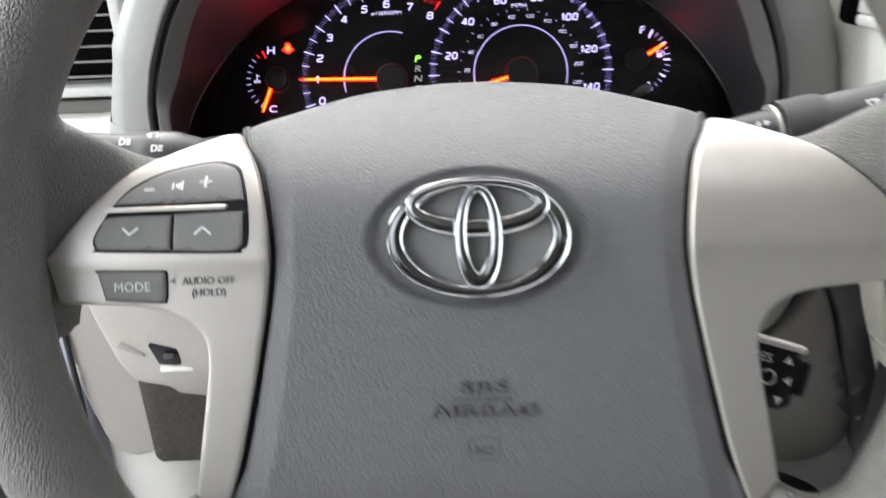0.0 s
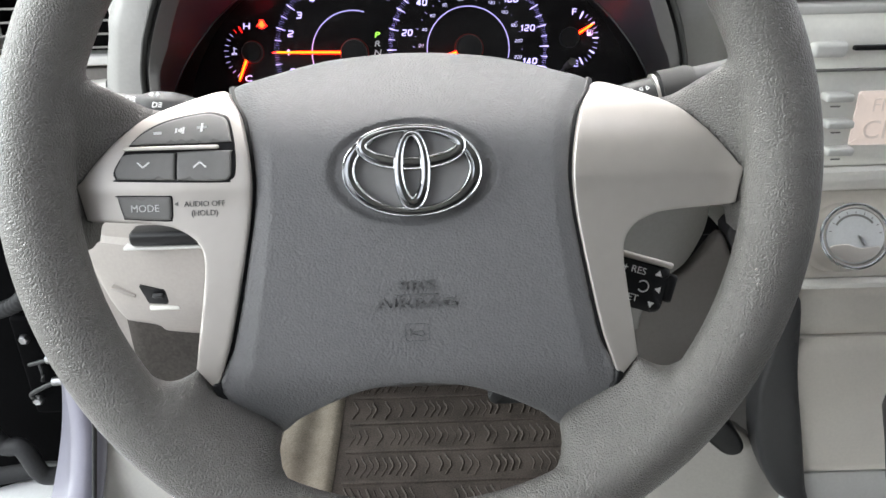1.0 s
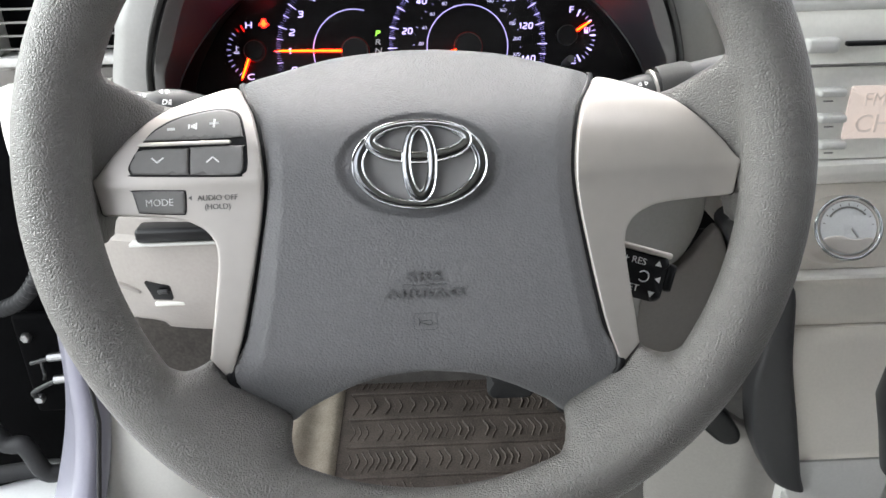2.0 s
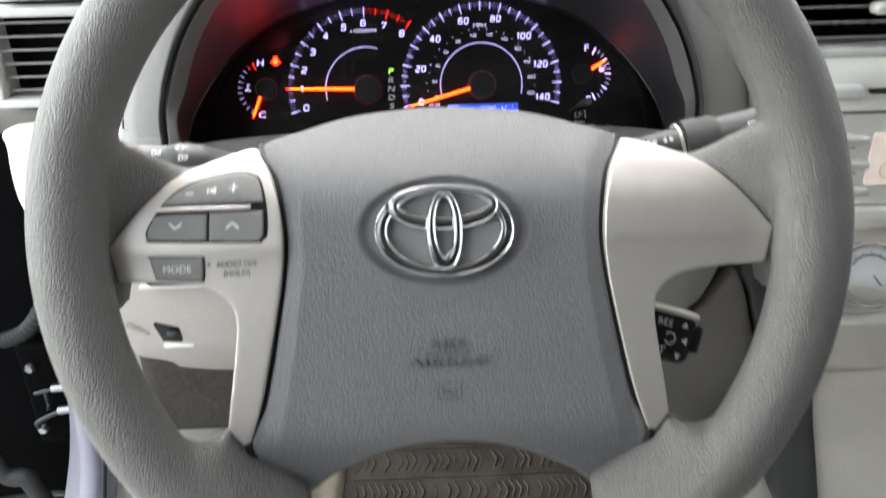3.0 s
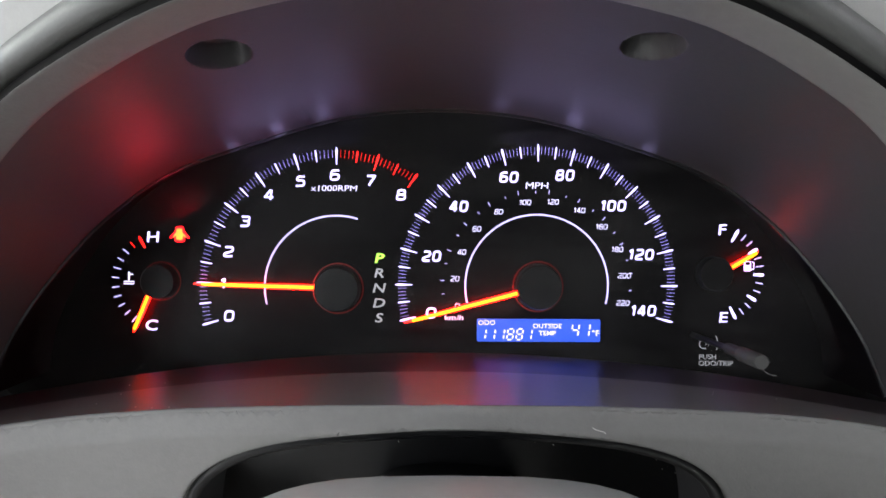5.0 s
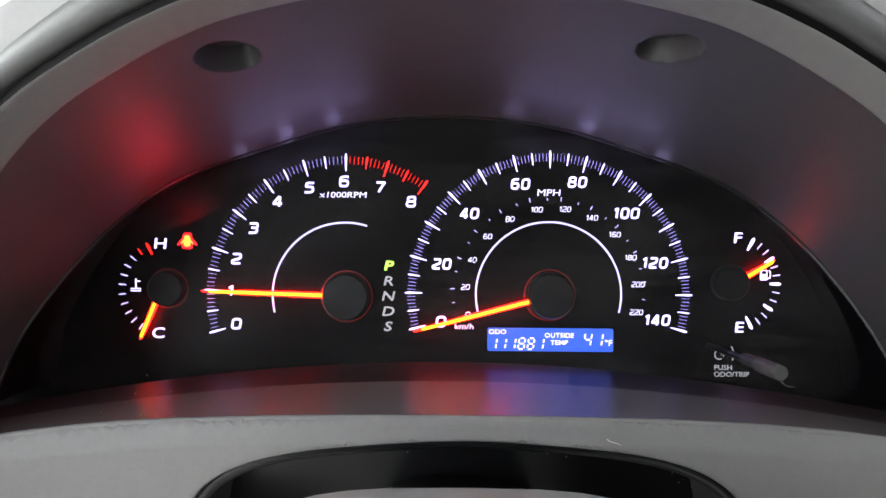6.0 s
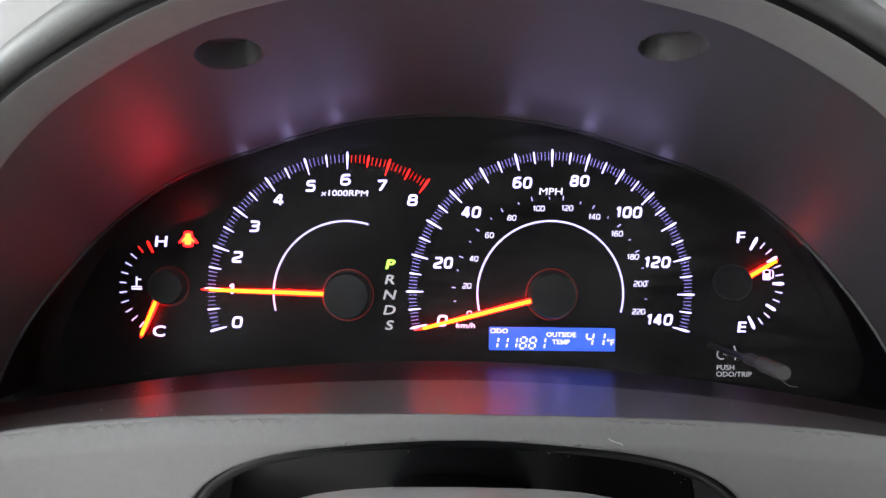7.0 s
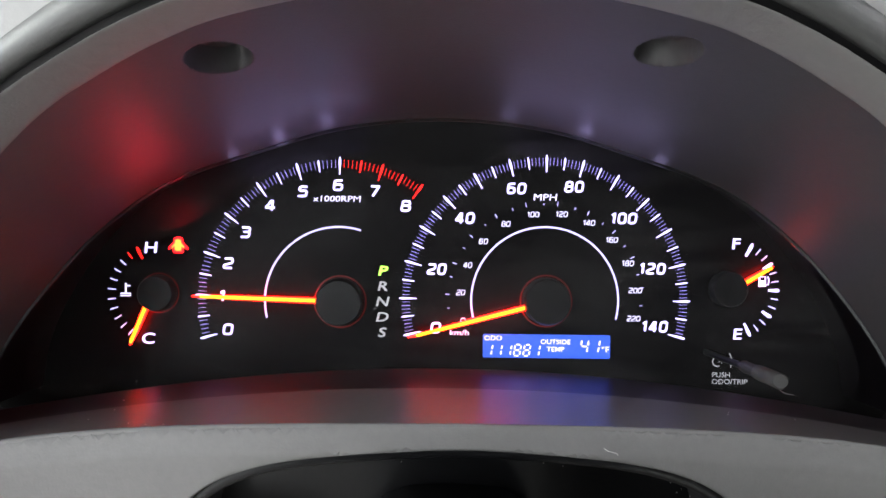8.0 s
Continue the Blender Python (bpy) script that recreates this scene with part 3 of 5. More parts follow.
zb = lambda x, y: trim_height(x, y) + 0.0037
strokes("minus_mark", [((-0.1208, 0.0203), (-0.1170, 0.0204))], 0.0013, LETTER_WHITE, left_trim, zb)
strokes("plus_mark", [((-0.1008, 0.0226), (-0.0991, 0.0227)), ((-0.0979, 0.0227), (-0.0962, 0.0228)), ((-0.0985, 0.0206), (-0.0985, 0.0248))], 0.0011, LETTER_WHITE, left_trim, zb)
strokes("speaker_mark", [((-0.1104, 0.0202), (-0.1104, 0.0226)), ((-0.1090, 0.0208), (-0.1090, 0.0222)), ((-0.1080, 0.0203), (-0.1080, 0.0227)), ((-0.1070, 0.0198), (-0.1070, 0.0232))], 0.0009, LETTER_WHITE, left_trim, zb)
strokes("down_mark", [((-0.1272, 0.0066), (-0.1245, 0.0042)), ((-0.1245, 0.0042), (-0.1215, 0.0066))], 0.0008, LETTER_WHITE, left_trim, zb)
strokes("up_mark", [((-0.1012, 0.0036), (-0.0982, 0.0062)), ((-0.0982, 0.0062), (-0.0952, 0.0036))], 0.0008, LETTER_WHITE, left_trim, zb)

# hub cover behind the pad and the cruise stalk
part("hub_cover", loft([[(rx * math.cos(a), -0.025 + ry * math.sin(a), z) for a in np.linspace(0, 2 * math.pi, 49)[:-1]] for rx, ry, z in ((0.060, 0.050, -0.030), (0.082, 0.062, -0.055), (0.072, 0.058, -0.085))]), SMOOTH_GREY, wheel, "grey cover behind the hub")
cruise = thing("cruise_stalk", WHEEL @ Matrix.Translation((0.110, -0.0605, -0.050)) @ pose(0, 0, 0, 0, 0, -17), "black cruise control stalk with white lettering and silver edge", "control stalk")
part("stalk_body", cushion(rounded(0.052, 0.027, 0.005), None, 0.003, 0.012, 0.003), BLACK, cruise)
part("silver_edge", box(0.052, 0.0035, 0.014, 0.0015, pose(0, 0.0140, -0.007)), SILVER, cruise, "bright silver top edge")
part("end_button", box(0.006, 0.016, 0.012, 0.002, pose(0.028, 0.002, -0.008)), BLACK, cruise)
part("stalk_arm", tube([(-0.02, 0, -0.008), (-0.06, 0.01, -0.012), (-0.09, 0.02, -0.03)], 0.006, 10), BLACK, cruise)
for body, x, y in (("+ RES", 0.0065, 0.0080), ("SET", 0.0085, -0.0088)):
    text("lettering", body, 0.0054, Matrix.Translation((x - 0.001, y * 0.9, 0.0003)), LETTER_WHITE, cruise)
for x, y, a in ((0.0190, 0.0080, 90), (0.0210, -0.0003, 180), (0.0190, -0.0088, 270)):
    b = bmesh.new()
    b.faces.new([b.verts.new((0.0022 * math.cos(radians(a + k)), 0.0022 * math.sin(radians(a + k)), 0)) for k in (0, 120, 240)])
    part("arrow_mark", b, LETTER_WHITE, cruise, m=Matrix.Translation((x, y, 0.0004)), smooth=0)
part("dial_mark", tube([(0.0125 + 0.003 * math.cos(a), -0.0005 + 0.003 * math.sin(a), 0.0002) for a in np.linspace(-2.4, 2.6, 16)], 0.0004, 6), LETTER_WHITE, cruise)

# ---- steering column and its stalks ----
column = thing("steering_column", WHEEL, "grey plastic steering column shroud behind the wheel", "steering column")


def shroud(rx, ry, z, cy=-0.003, n=48, e=0.62):
    return [(rx * math.copysign(abs(math.cos(a)) ** e, math.cos(a)), cy + ry * math.copysign(abs(math.sin(a)) ** e, math.sin(a)), z) for a in np.linspace(0, 2 * math.pi, n + 1)[:-1]]


part("upper_shroud", loft([shroud(0.082, 0.042, -0.078), shroud(0.096, 0.049, -0.088), shroud(0.099, 0.052, -0.108), shroud(0.093, 0.0555, -0.126), shroud(0.088, 0.0575, -0.14), shroud(0.087, 0.0580, -0.200), shroud(0.080, 0.053, -0.213), shroud(0.060, 0.035, -0.216)]), SMOOTH_GREY, column)
part("column_tube", loft([shroud(0.04, 0.035, -0.19), shroud(0.04, 0.035, -0.40)]), BLACK, column, "black column tube running under the dashboard")
part("lower_shroud", loft([shroud(0.060, 0.045, -0.080, -0.060), shroud(0.068, 0.055, -0.10, -0.058), shroud(0.066, 0.055, -0.22, -0.05), shroud(0.05, 0.04, -0.235, -0.045)]), DASH, column, "grey lower column shroud")


def stalk(name, label, pts, collar, s, bulge):
    st = thing(name, Matrix.Identity(4), label, "control stalk")
    path = spline(pts, 8, False)
    part("lever", tube(path, lambda t: float(np.interp(path[round(t * (len(path) - 1))].x * s, *bulge)), 20), LEVER, st, "dark grey tapered lever")
    part("ring", tube([Vector(collar), Vector(collar) + Vector((0.0015 * s, 0, 0.0003))], 0.0146, 22), SILVER, st, "pale ring line")
    a = Vector(collar) + Vector((0.002 * s, 0, 0.0004))
    part("twist_collar", tube([a, a + Vector((0.0012 * s, 0, 0)), a + Vector((0.017 * s, 0, 0.003)), a + Vector((0.018 * s, 0, 0.003))], lambda t: 0.0158 - 0.0008 * abs(2 * t - 1) ** 8, 22), CAP, st, "charcoal twist collar")
    return st


lamp_stalk = stalk("lamp_stalk", "dark grey headlamp stalk with white symbols beside the steering column", [(-0.060, 0.385, 0.828), (-0.090, 0.372, 0.8335), (-0.110, 0.365, 0.8385), (-0.125, 0.362, 0.8420), (-0.142, 0.360, 0.8445), (-0.165, 0.360, 0.8462), (-0.205, 0.362, 0.849)], (-0.192, 0.3605, 0.8482), -1, ((0.085, 0.110, 0.125, 0.138, 0.149, 0.154, 0.198, 0.205), (0.0075, 0.0100, 0.0125, 0.0152, 0.0150, 0.0132, 0.0128, 0.0105)))
wiper_stalk = stalk("wiper_stalk", "dark grey wiper stalk with charcoal twist collar beside the steering column", [(0.060, 0.385, 0.828), (0.090, 0.370, 0.8355), (0.110, 0.363, 0.8425), (0.130, 0.361, 0.8465), (0.155, 0.360, 0.8495), (0.205, 0.362, 0.860)], (0.1385, 0.3605, 0.8478), 1, ((0.085, 0.110, 0.130, 0.145, 0.160, 0.198, 0.205), (0.0075, 0.0098, 0.0122, 0.0138, 0.0150, 0.0145, 0.0120)))


def on_lever(x, z, s, r):
    """A frame on the lever's upper front, seen by the driver."""
    return Matrix.Translation((x, 0.3605 - r * 0.72, z + r * 0.72)) @ pose(0, 0, 0, 45) @ pose(0, 0, 0, 0, 0, s)


def glyph(st, x, z, s, r, lines, w=0.0007):
    m = on_lever(x, z, s, r)
    b = bmesh.new()
    for (x0, y0), (x1, y1) in lines:
        d = Vector((x1 - x0, y1 - y0))
        n = Vector((-d.y, d.x)).normalized() * w / 2
        b.faces.new([b.verts.new((px + k * n.x, py + k * n.y, 0.0004)) for px, py, k in ((x0, y0, 1), (x1, y1, 1), (x1, y1, -1), (x0, y0, -1))])
    part("symbol", b, LETTER_WHITE, st, m=m, smooth=0)


LAMP = [((-0.002, 0.0016), (-0.002, -0.0016)), ((-0.002, 0.0016), (0.0002, 0.0011)), ((0.0002, 0.0011), (0.0002, -0.0011)), ((0.0002, -0.0011), (-0.002, -0.0016)), ((0.0010, 0.0012), (0.0030, 0.0012)), ((0.0010, 0), (0.0030, 0)), ((0.0010, -0.0012), (0.0030, -0.0012))]
PAIR = [((-0.0030, 0), (-0.0012, 0.0012)), ((-0.0030, 0), (-0.0012, -0.0012)), ((-0.0012, 0.0012), (-0.0012, -0.0012)), ((0.0030, 0), (0.0012, 0.0012)), ((0.0030, 0), (0.0012, -0.0012)), ((0.0012, 0.0012), (0.0012, -0.0012))]
WIPE = [((-0.0026, 0.0010), (0.0026, 0.0010)), ((-0.0026, 0.0010), (-0.0018, -0.0016)), ((0.0026, 0.0010), (0.0018, -0.0016)), ((-0.0018, -0.0016), (0.0018, -0.0016)), ((0.0, -0.0016), (0.0016, 0.0006))]
for x, dz, g in ((-0.1565, 0.0035, LAMP), (-0.142, 0.0050, PAIR), (-0.142, -0.0010, LAMP), (-0.168, -0.0015, LAMP), (-0.1573, -0.0012, PAIR), (-0.180, -0.0010, PAIR)):
    glyph(lamp_stalk, x, 0.8448 + dz, -3, 0.0156 if x > -0.150 else 0.0136, g)
text("lettering", "AUTO", 0.0040, on_lever(-0.159, 0.8365, -3, 0.0140) @ Matrix.Translation((0, 0, 0.0008)), LETTER_WHITE, lamp_stalk, 0.0001)
for x, z, g in ((0.121, 0.8460, WIPE), (0.130, 0.8475, PAIR)):
    glyph(wiper_stalk, x, z, 10, 0.0122, g)
for x, z, g in ((0.176, 0.8570, WIPE), (0.184, 0.8590, WIPE)):
    glyph(wiper_stalk, x, z - 0.003, 12, 0.0152, g)

# ---- instrument cluster ----
cluster = thing("instrument_cluster", CLUSTER, "lit instrument cluster with black dials, orange needles and blue display", "instrument cluster")
part("face_panel", cushion(rounded(0.46, 0.16, 0.02, 5, 0, -0.002), None, 0.0005, 0.003, 0.02), FACE, cluster, "black dial face panel")


def wedge(r0, r1, w0, w1, a, cx, cy, b, z=0.0004, tip=True):
    """A flat tapered tick along a ray from a dial's centre."""
    c, s = math.cos(a), math.sin(a)
    prof = [(r0, w0 / 2), (r1 - (r1 - r0) * 0.22, w1 / 2), (r1, w1 / 5 if tip else w1 / 2)]
    left = [b.verts.new((cx + r * c - w * s, cy + r * s + w * c, z)) for r, w in prof]
    right = [b.verts.new((cx + r * c + w * s, cy + r * s - w * c, z)) for r, w in prof]
    for i in range(2):
        b.faces.new((left[i], left[i + 1], right[i + 1], right[i]))
    return b


def arc_band(cx, cy, r, w, a0, a1, n=60, z=0.0004):
    rows = [[(cx + q * math.cos(a), cy + q * math.sin(a), z) for q in (r - w / 2, r + w / 2)] for a in np.linspace(a0, a1, n)]
    return loft(rows, closed=False)


def dial(name, cx, cy, r, arc, start, per, steps, minor, red_from, label):
    """A dial: its inner arc carries ticks and numerals as sub-parts."""
    body = part(name, arc_band(cx, cy, 0.0369, 0.0009, *arc), GLOW_ARC, cluster, label, smooth=0)
    mid, small, small_red = bmesh.new(), bmesh.new(), bmesh.new()
    for i in range(steps * minor + 1):
        a = start - per * i / minor
        hot = red_from is not None and i > red_from * minor
        if i % minor == 0:
            part("tick", wedge(r - 0.0080, r + 0.0008, 0.0005, 0.0013, a, cx, cy, bmesh.new(), 0.0006), GLOW_RED if hot else GLOW_NUMERAL, body, smooth=0)
        elif i % (minor // 2) == 0:
            wedge(r - 0.0062, r, 0.0005, 0.0010, a, cx, cy, small_red if hot else mid, 0.0005)
        else:
            wedge(r - 0.0046, r - 0.0006, 0.00017, 0.00017, a, cx, cy, small_red if hot else small, 0.0004, tip=False)
    tagged(part("half_tick", mid, GLOW_NUMERAL, body, smooth=0), kind="stuff")
    tagged(part("fine_tick", small, GLOW_VIOLET, body, smooth=0), kind="stuff")
    if len(small_red.verts):
        tagged(part("red_tick", small_red, GLOW_RED, body, smooth=0), kind="stuff")
    return body


GLYPHS = {
    "0": [(1, ((0, 0), (1, 0), (1, 1), (0, 1)))],
    "1": [(0, ((0.10, 0.80), (0.60, 1), (0.60, 0)))],
    "2": [(0, ((0, 1), (1, 1), (1, 0.55), (0, 0.30), (0, 0), (1.05, 0)))],
    "3": [(0, ((0, 1), (1, 1), (1, 0.53), (0.25, 0.53))), (0, ((0.25, 0.53), (1, 0.53), (1, 0), (0, 0)))],
    "4": [(0, ((0.62, 1.05), (0, 0.26), (1.08, 0.26))), (0, ((0.74, 1.05), (0.74, -0.05)))],
    "5": [(0, ((1, 1), (0.10, 1), (0.04, 0.58), (1, 0.58), (1, 0), (0, 0)))],
    "6": [(0, ((0.95, 1), (0, 1), (0, 0.3))), (1, ((0, 0), (1, 0), (1, 0.58), (0, 0.58)))],
    "7": [(0, ((0, 1), (1, 1), (0.38, -0.04)))],
    "8": [(1, ((0, 0), (1, 0), (1, 0.53), (0, 0.53))), (1, ((0.06, 0.53), (0.94, 0.53), (0.94, 1), (0.06, 1)))],
}


def eased(pts, closed, r):
    """The line with its corners rounded."""
    out, n = [], len(pts)
    for i, p in enumerate(pts):
        if not closed and i in (0, n - 1):
            out.append(p)
            continue
        a, c = pts[i - 1], pts[(i + 1) % n]
        u, v = a - p, c - p
        k = min(r, 0.48 * u.length, 0.48 * v.length)
        u, v = p + u.normalized() * k, p + v.normalized() * k
        out += [u * (1 - t) ** 2 + p * 2 * t * (1 - t) + v * t * t for t in (0, 0.25, 0.5, 0.75, 1)]
    return out


def stroke(b, pts, closed, w, z):
    n = len(pts)
    rows = []
    for i, p in enumerate(pts):
        a = pts[i - 1] if closed or i else p
        c = pts[(i + 1) % n] if closed or i < n - 1 else p
        d = (c - a).normalized()
        m = Vector((-d.y, d.x)) * w / 2
        rows.append((b.verts.new((p.x + m.x, p.y + m.y, z)), b.verts.new((p.x - m.x, p.y - m.y, z))))
    for i in range(n if closed else n - 1):
        q, r = rows[i], rows[(i + 1) % n]
        b.faces.new((q[0], q[1], r[1], r[0]))


def numeral(parent, body, x, y, size, mat=None, bold=0.00008, shear=0.14, z=0.0006):
    """Wide slanted numerals drawn in strokes; other characters in the built-in font."""
    mat = mat or GLOW_NUMERAL
    if not body.isdigit():
        return text("numeral", body, size, Matrix.Translation((x, y, z)) @ Matrix.Diagonal((1.30, 1, 1, 1)), mat, parent, 0.0001, 0.07, bold=bold)
    h, thick = size * 0.56, size * (0.130 if bold else 0.085)
    w = h * (0.86 if len(body) == 1 else 0.70)
    gap = w + thick * 1.75
    steps = [gap * (0.74 if c == "1" else 1.0) for c in body]
    at, b = x - (sum(steps) - gap + w) / 2, bmesh.new()
    for c, go in zip(body, steps):
        for k, (closed, pts) in enumerate(GLYPHS[c]):
            line = [Vector((at + px * w * (0.8 if c == "1" else 1) + shear * (py - 0.5) * h, y + (py - 0.5) * h)) for px, py in pts]
            stroke(b, eased(line, closed, h * (0.30 if c not in "147" else 0.04)), closed, thick, z + 0.00005 * k)
        at += go
    return part("numeral", b, mat, parent, smooth=0)


def needle(parent, x0, y0, x1, y1, w, z=0.0055):
    d = Vector((x1 - x0, y1 - y0))
    a = math.atan2(d.y, d.x)
    m = Matrix.Translation((x0, y0, z)) @ Matrix.Rotation(a, 4, "Z")
    L = d.length
    part("needle", cushion(spline([(-0.001, w * 0.42), (L * 0.6, w * 0.40), (L, w * 0.16), (L, -w * 0.16), (L * 0.6, -w * 0.40), (-0.001, -w * 0.42)], 4), None, w * 0.18, 0.001, 0.004), GLOW_NEEDLE, parent, "glowing orange needle", m)
    part("needle_core", cushion(rounded(L * 0.985, w * 0.52, w * 0.25, 4, L * 0.487, 0), None, w * 0.08, 0.0003, 0.01), GLOW_CORE, parent, "bright yellow needle core", m @ Matrix.Translation((0, 0, 0.0005)))


def hub(parent, x, y, r, h=0.009, lit=True):
    part("hub_cap", turned([(r * 1.02, 0), (r, h * 0.85), (r * 0.94, h), (r * 0.3, h * 1.01), (0.0001, h)], 40), BLACK, parent, "black needle hub cap", Matrix.Translation((x, y, 0)))
    # the red glow round the cap is drawn in as a faintly emitting ring
    b = arc_band(x, y, r * 1.12, r * 0.06, 0, 2 * math.pi, 48, 0.0006)
    if lit:
        part("hub_glow", b, GLOW_HALO, parent, "thin red glow round the hub", smooth=0)


DX = 0.004
cx, cy = -0.0570 + DX, -0.0224
tach = dial("tachometer", cx, cy, 0.0710, (radians(194), radians(73)), radians(196), radians(17.66), 8, 10, 6, "tachometer with white scale and red zone")
for k, (x, y) in enumerate(((-0.1122, -0.0374), (-0.1154, -0.0207), (-0.1123, -0.0043), (-0.1038, 0.0113), (-0.0915, 0.0249), (-0.0755, 0.0320), (-0.0578, 0.0353), (-0.0397, 0.0326), (-0.0239, 0.0254))):
    numeral(tach, str(k), x + DX, y, 0.0084)
numeral(tach, "x1000RPM", -0.0583 + DX, 0.0284, 0.0042, GLOW_TEXT, 0.0)
hub(tach, cx + 0.0008, cy - 0.0005, 0.0115)
needle(tach, -0.0645 + DX, -0.0222, -0.1262 + DX, -0.0206, 0.0028)

mx, my = 0.0462 + DX, -0.0212
speed = dial("speedometer", mx, my, 0.0722, (radians(194), radians(-14)), radians(194.6), radians(14.94), 14, 10, None, "speedometer with white miles scale")
for body, x, y in (("0", -0.0083, -0.0354), ("20", -0.0081, -0.0060), ("40", 0.0057, 0.0197), ("60", 0.0313, 0.0348), ("80", 0.0601, 0.0360), ("100", 0.0850, 0.0205), ("120", 0.0998, -0.0045), ("140", 0.1015, -0.0336)):
    numeral(speed, body, x + DX, y, 0.0084)
numeral(speed, "MPH", 0.0456 + DX, 0.0304, 0.0047, GLOW_TEXT, 0.0)
numeral(speed, "km/h", 0.0035 + DX, -0.0378, 0.0038, GLOW_TEXT, 0.0)
for k in range(12):
    a = radians(194.5 - 18.75 * k)
    numeral(speed, str(20 * k), mx + 0.0017 + 0.0440 * math.cos(a), my + 0.0004 + 0.0435 * math.sin(a), 0.0043, GLOW_TEXT, 0.0)
    if 0 < k < 11:
        part("tick", wedge(0.0478, 0.0500, 0.0004, 0.0004, a + 0.02, mx, my, bmesh.new(), 0.0005, False), GLOW_ARC, speed, smooth=0)
    if k < 11:
        part("tick", wedge(0.0478, 0.0490, 0.0004, 0.0004, a - radians(9.4), mx, my, bmesh.new(), 0.0005, False), GLOW_ARC, speed, smooth=0)
hub(speed, mx + 0.0006, my - 0.0002, 0.0115)
needle(speed, 0.0405 + DX, -0.0232, -0.0192 + DX, -0.0392, 0.0028)

# temperature and fuel gauges
tx, ty = -0.1462 + DX, -0.0200
temp = part("temperature_gauge", wedge(0.0195, 0.0262, 0.0010, 0.0016, radians(117), tx, ty, bmesh.new(), 0.0006), GLOW_RED, cluster, "temperature gauge with red mark at hot", smooth=0)
for k in range(1, 11):
    part("tick", wedge(0.0222, 0.0262, 0.0005, 0.0007, radians(117 + 11.6 * k), tx, ty, bmesh.new(), 0.0006), GLOW_RED if k == 1 else GLOW_ARC, temp, smooth=0)
numeral(temp, "H", -0.1511 + DX, 0.0028, 0.0076)
numeral(temp, "C", -0.1522 + DX, -0.0427, 0.0076)
for k in range(2):
    part("water_mark", box(0.0052, 0.0006, 0.0003, 0, pose(-0.1634 + DX, -0.0200 - 0.0011 * k, 0.0005)), GLOW_TEXT, temp, smooth=0)
part("water_mark", box(0.0007, 0.0046, 0.0003, 0, pose(-0.1634 + DX, -0.0172, 0.0005)), GLOW_TEXT, temp, smooth=0)
part("water_mark", box(0.0020, 0.0006, 0.0003, 0, pose(-0.1622 + DX, -0.0162, 0.0005)), GLOW_TEXT, temp, smooth=0)
hub(temp, tx - 0.0006, ty + 0.0004, 0.0088, 0.007)
needle(temp, -0.1516 + DX, -0.0262, -0.1592 + DX, -0.0444, 0.0028)

fx, fy = 0.1378 + DX, -0.0145
fuel = part("fuel_gauge", wedge(0.0190, 0.0262, 0.0011, 0.0019, radians(62), fx, fy, bmesh.new(), 0.0006), GLOW_NUMERAL, cluster, "fuel gauge with white scale and orange needle", smooth=0)
for k in range(1, 13):
    long = k in (3, 6, 9, 12)
    part("tick", wedge(0.0190 if k == 12 else 0.0205 if long else 0.0222, 0.0262, 0.0011 if long else 0.0005, 0.0018 if long else 0.0007, radians(62 - 10.4 * k), fx, fy, bmesh.new(), 0.0006), GLOW_NUMERAL if long else GLOW_ARC, fuel, smooth=0)
numeral(fuel, "F", 0.1414 + DX, 0.0083, 0.0076)
numeral(fuel, "E", 0.1430 + DX, -0.0371, 0.0076)
part("pump_mark", box(0.0036, 0.0052, 0.0003, 0, pose(0.1552 + DX, -0.0102, 0.0005)), GLOW_NUMERAL, fuel, smooth=0)
part("pump_mark", box(0.0022, 0.0016, 0.0003, 0, pose(0.1552 + DX, -0.0088, 0.0009)), FACE, fuel, smooth=0)
part("pump_mark", tube([(0.1570, -0.0118, 0.0005), (0.1584, -0.0118, 0.0005), (0.1586, -0.0088, 0.0005), (0.1578, -0.0078, 0.0005)], 0.0003, 6), GLOW_NUMERAL, fuel, m=Matrix.Translation((DX, 0, 0)), smooth=0)
hub(fuel, fx - 0.0006, fy + 0.0004, 0.0088, 0.007, False)
needle(fuel, 0.1441 + DX, -0.0112, 0.1582 + DX, -0.0028, 0.0028)

# gear letters
for k, c in enumerate("PRNDS"):
    text("gear_letter", c, 0.0072, Matrix.Translation((-0.0355 + DX, -0.0074 - 0.00772 * k, 0.0006)) @ Matrix.Diagonal((1.22, 0.92, 1, 1)), GLOW_GREEN if k == 0 else GLOW_DIM, cluster, 0.0001, 0.18, bold=0.0002 if k == 0 else 0.0001)

# display with its reading
lcd = part("display", cushion(rounded(0.0638, 0.0117, 0.0008, 3, 0.0474 + DX, -0.0441), None, 0.0002, 0.001, 0.02), GLOW_LCD, cluster, "blue backlit display with white reading", Matrix.Translation((0, 0, 0.0012)))
for body, x, y, size in (("ODO", 0.0205, -0.0402, 0.0034), ("OUTSIDE", 0.0518, -0.0418, 0.0033), ("TEMP", 0.0518, -0.0455, 0.0033), ("\u00b0F", 0.0768, -0.0455, 0.0042)):
    text("reading", body, size, Matrix.Translation((x + DX, y, 0.0016)) @ Matrix.Diagonal((1.12, 1, 1, 1)), GLOW_NUMERAL, lcd, 0.0001, bold=0.00002)
SEGMENTS = {"1": "bc", "8": "abcdefg", "4": "bcfg"}
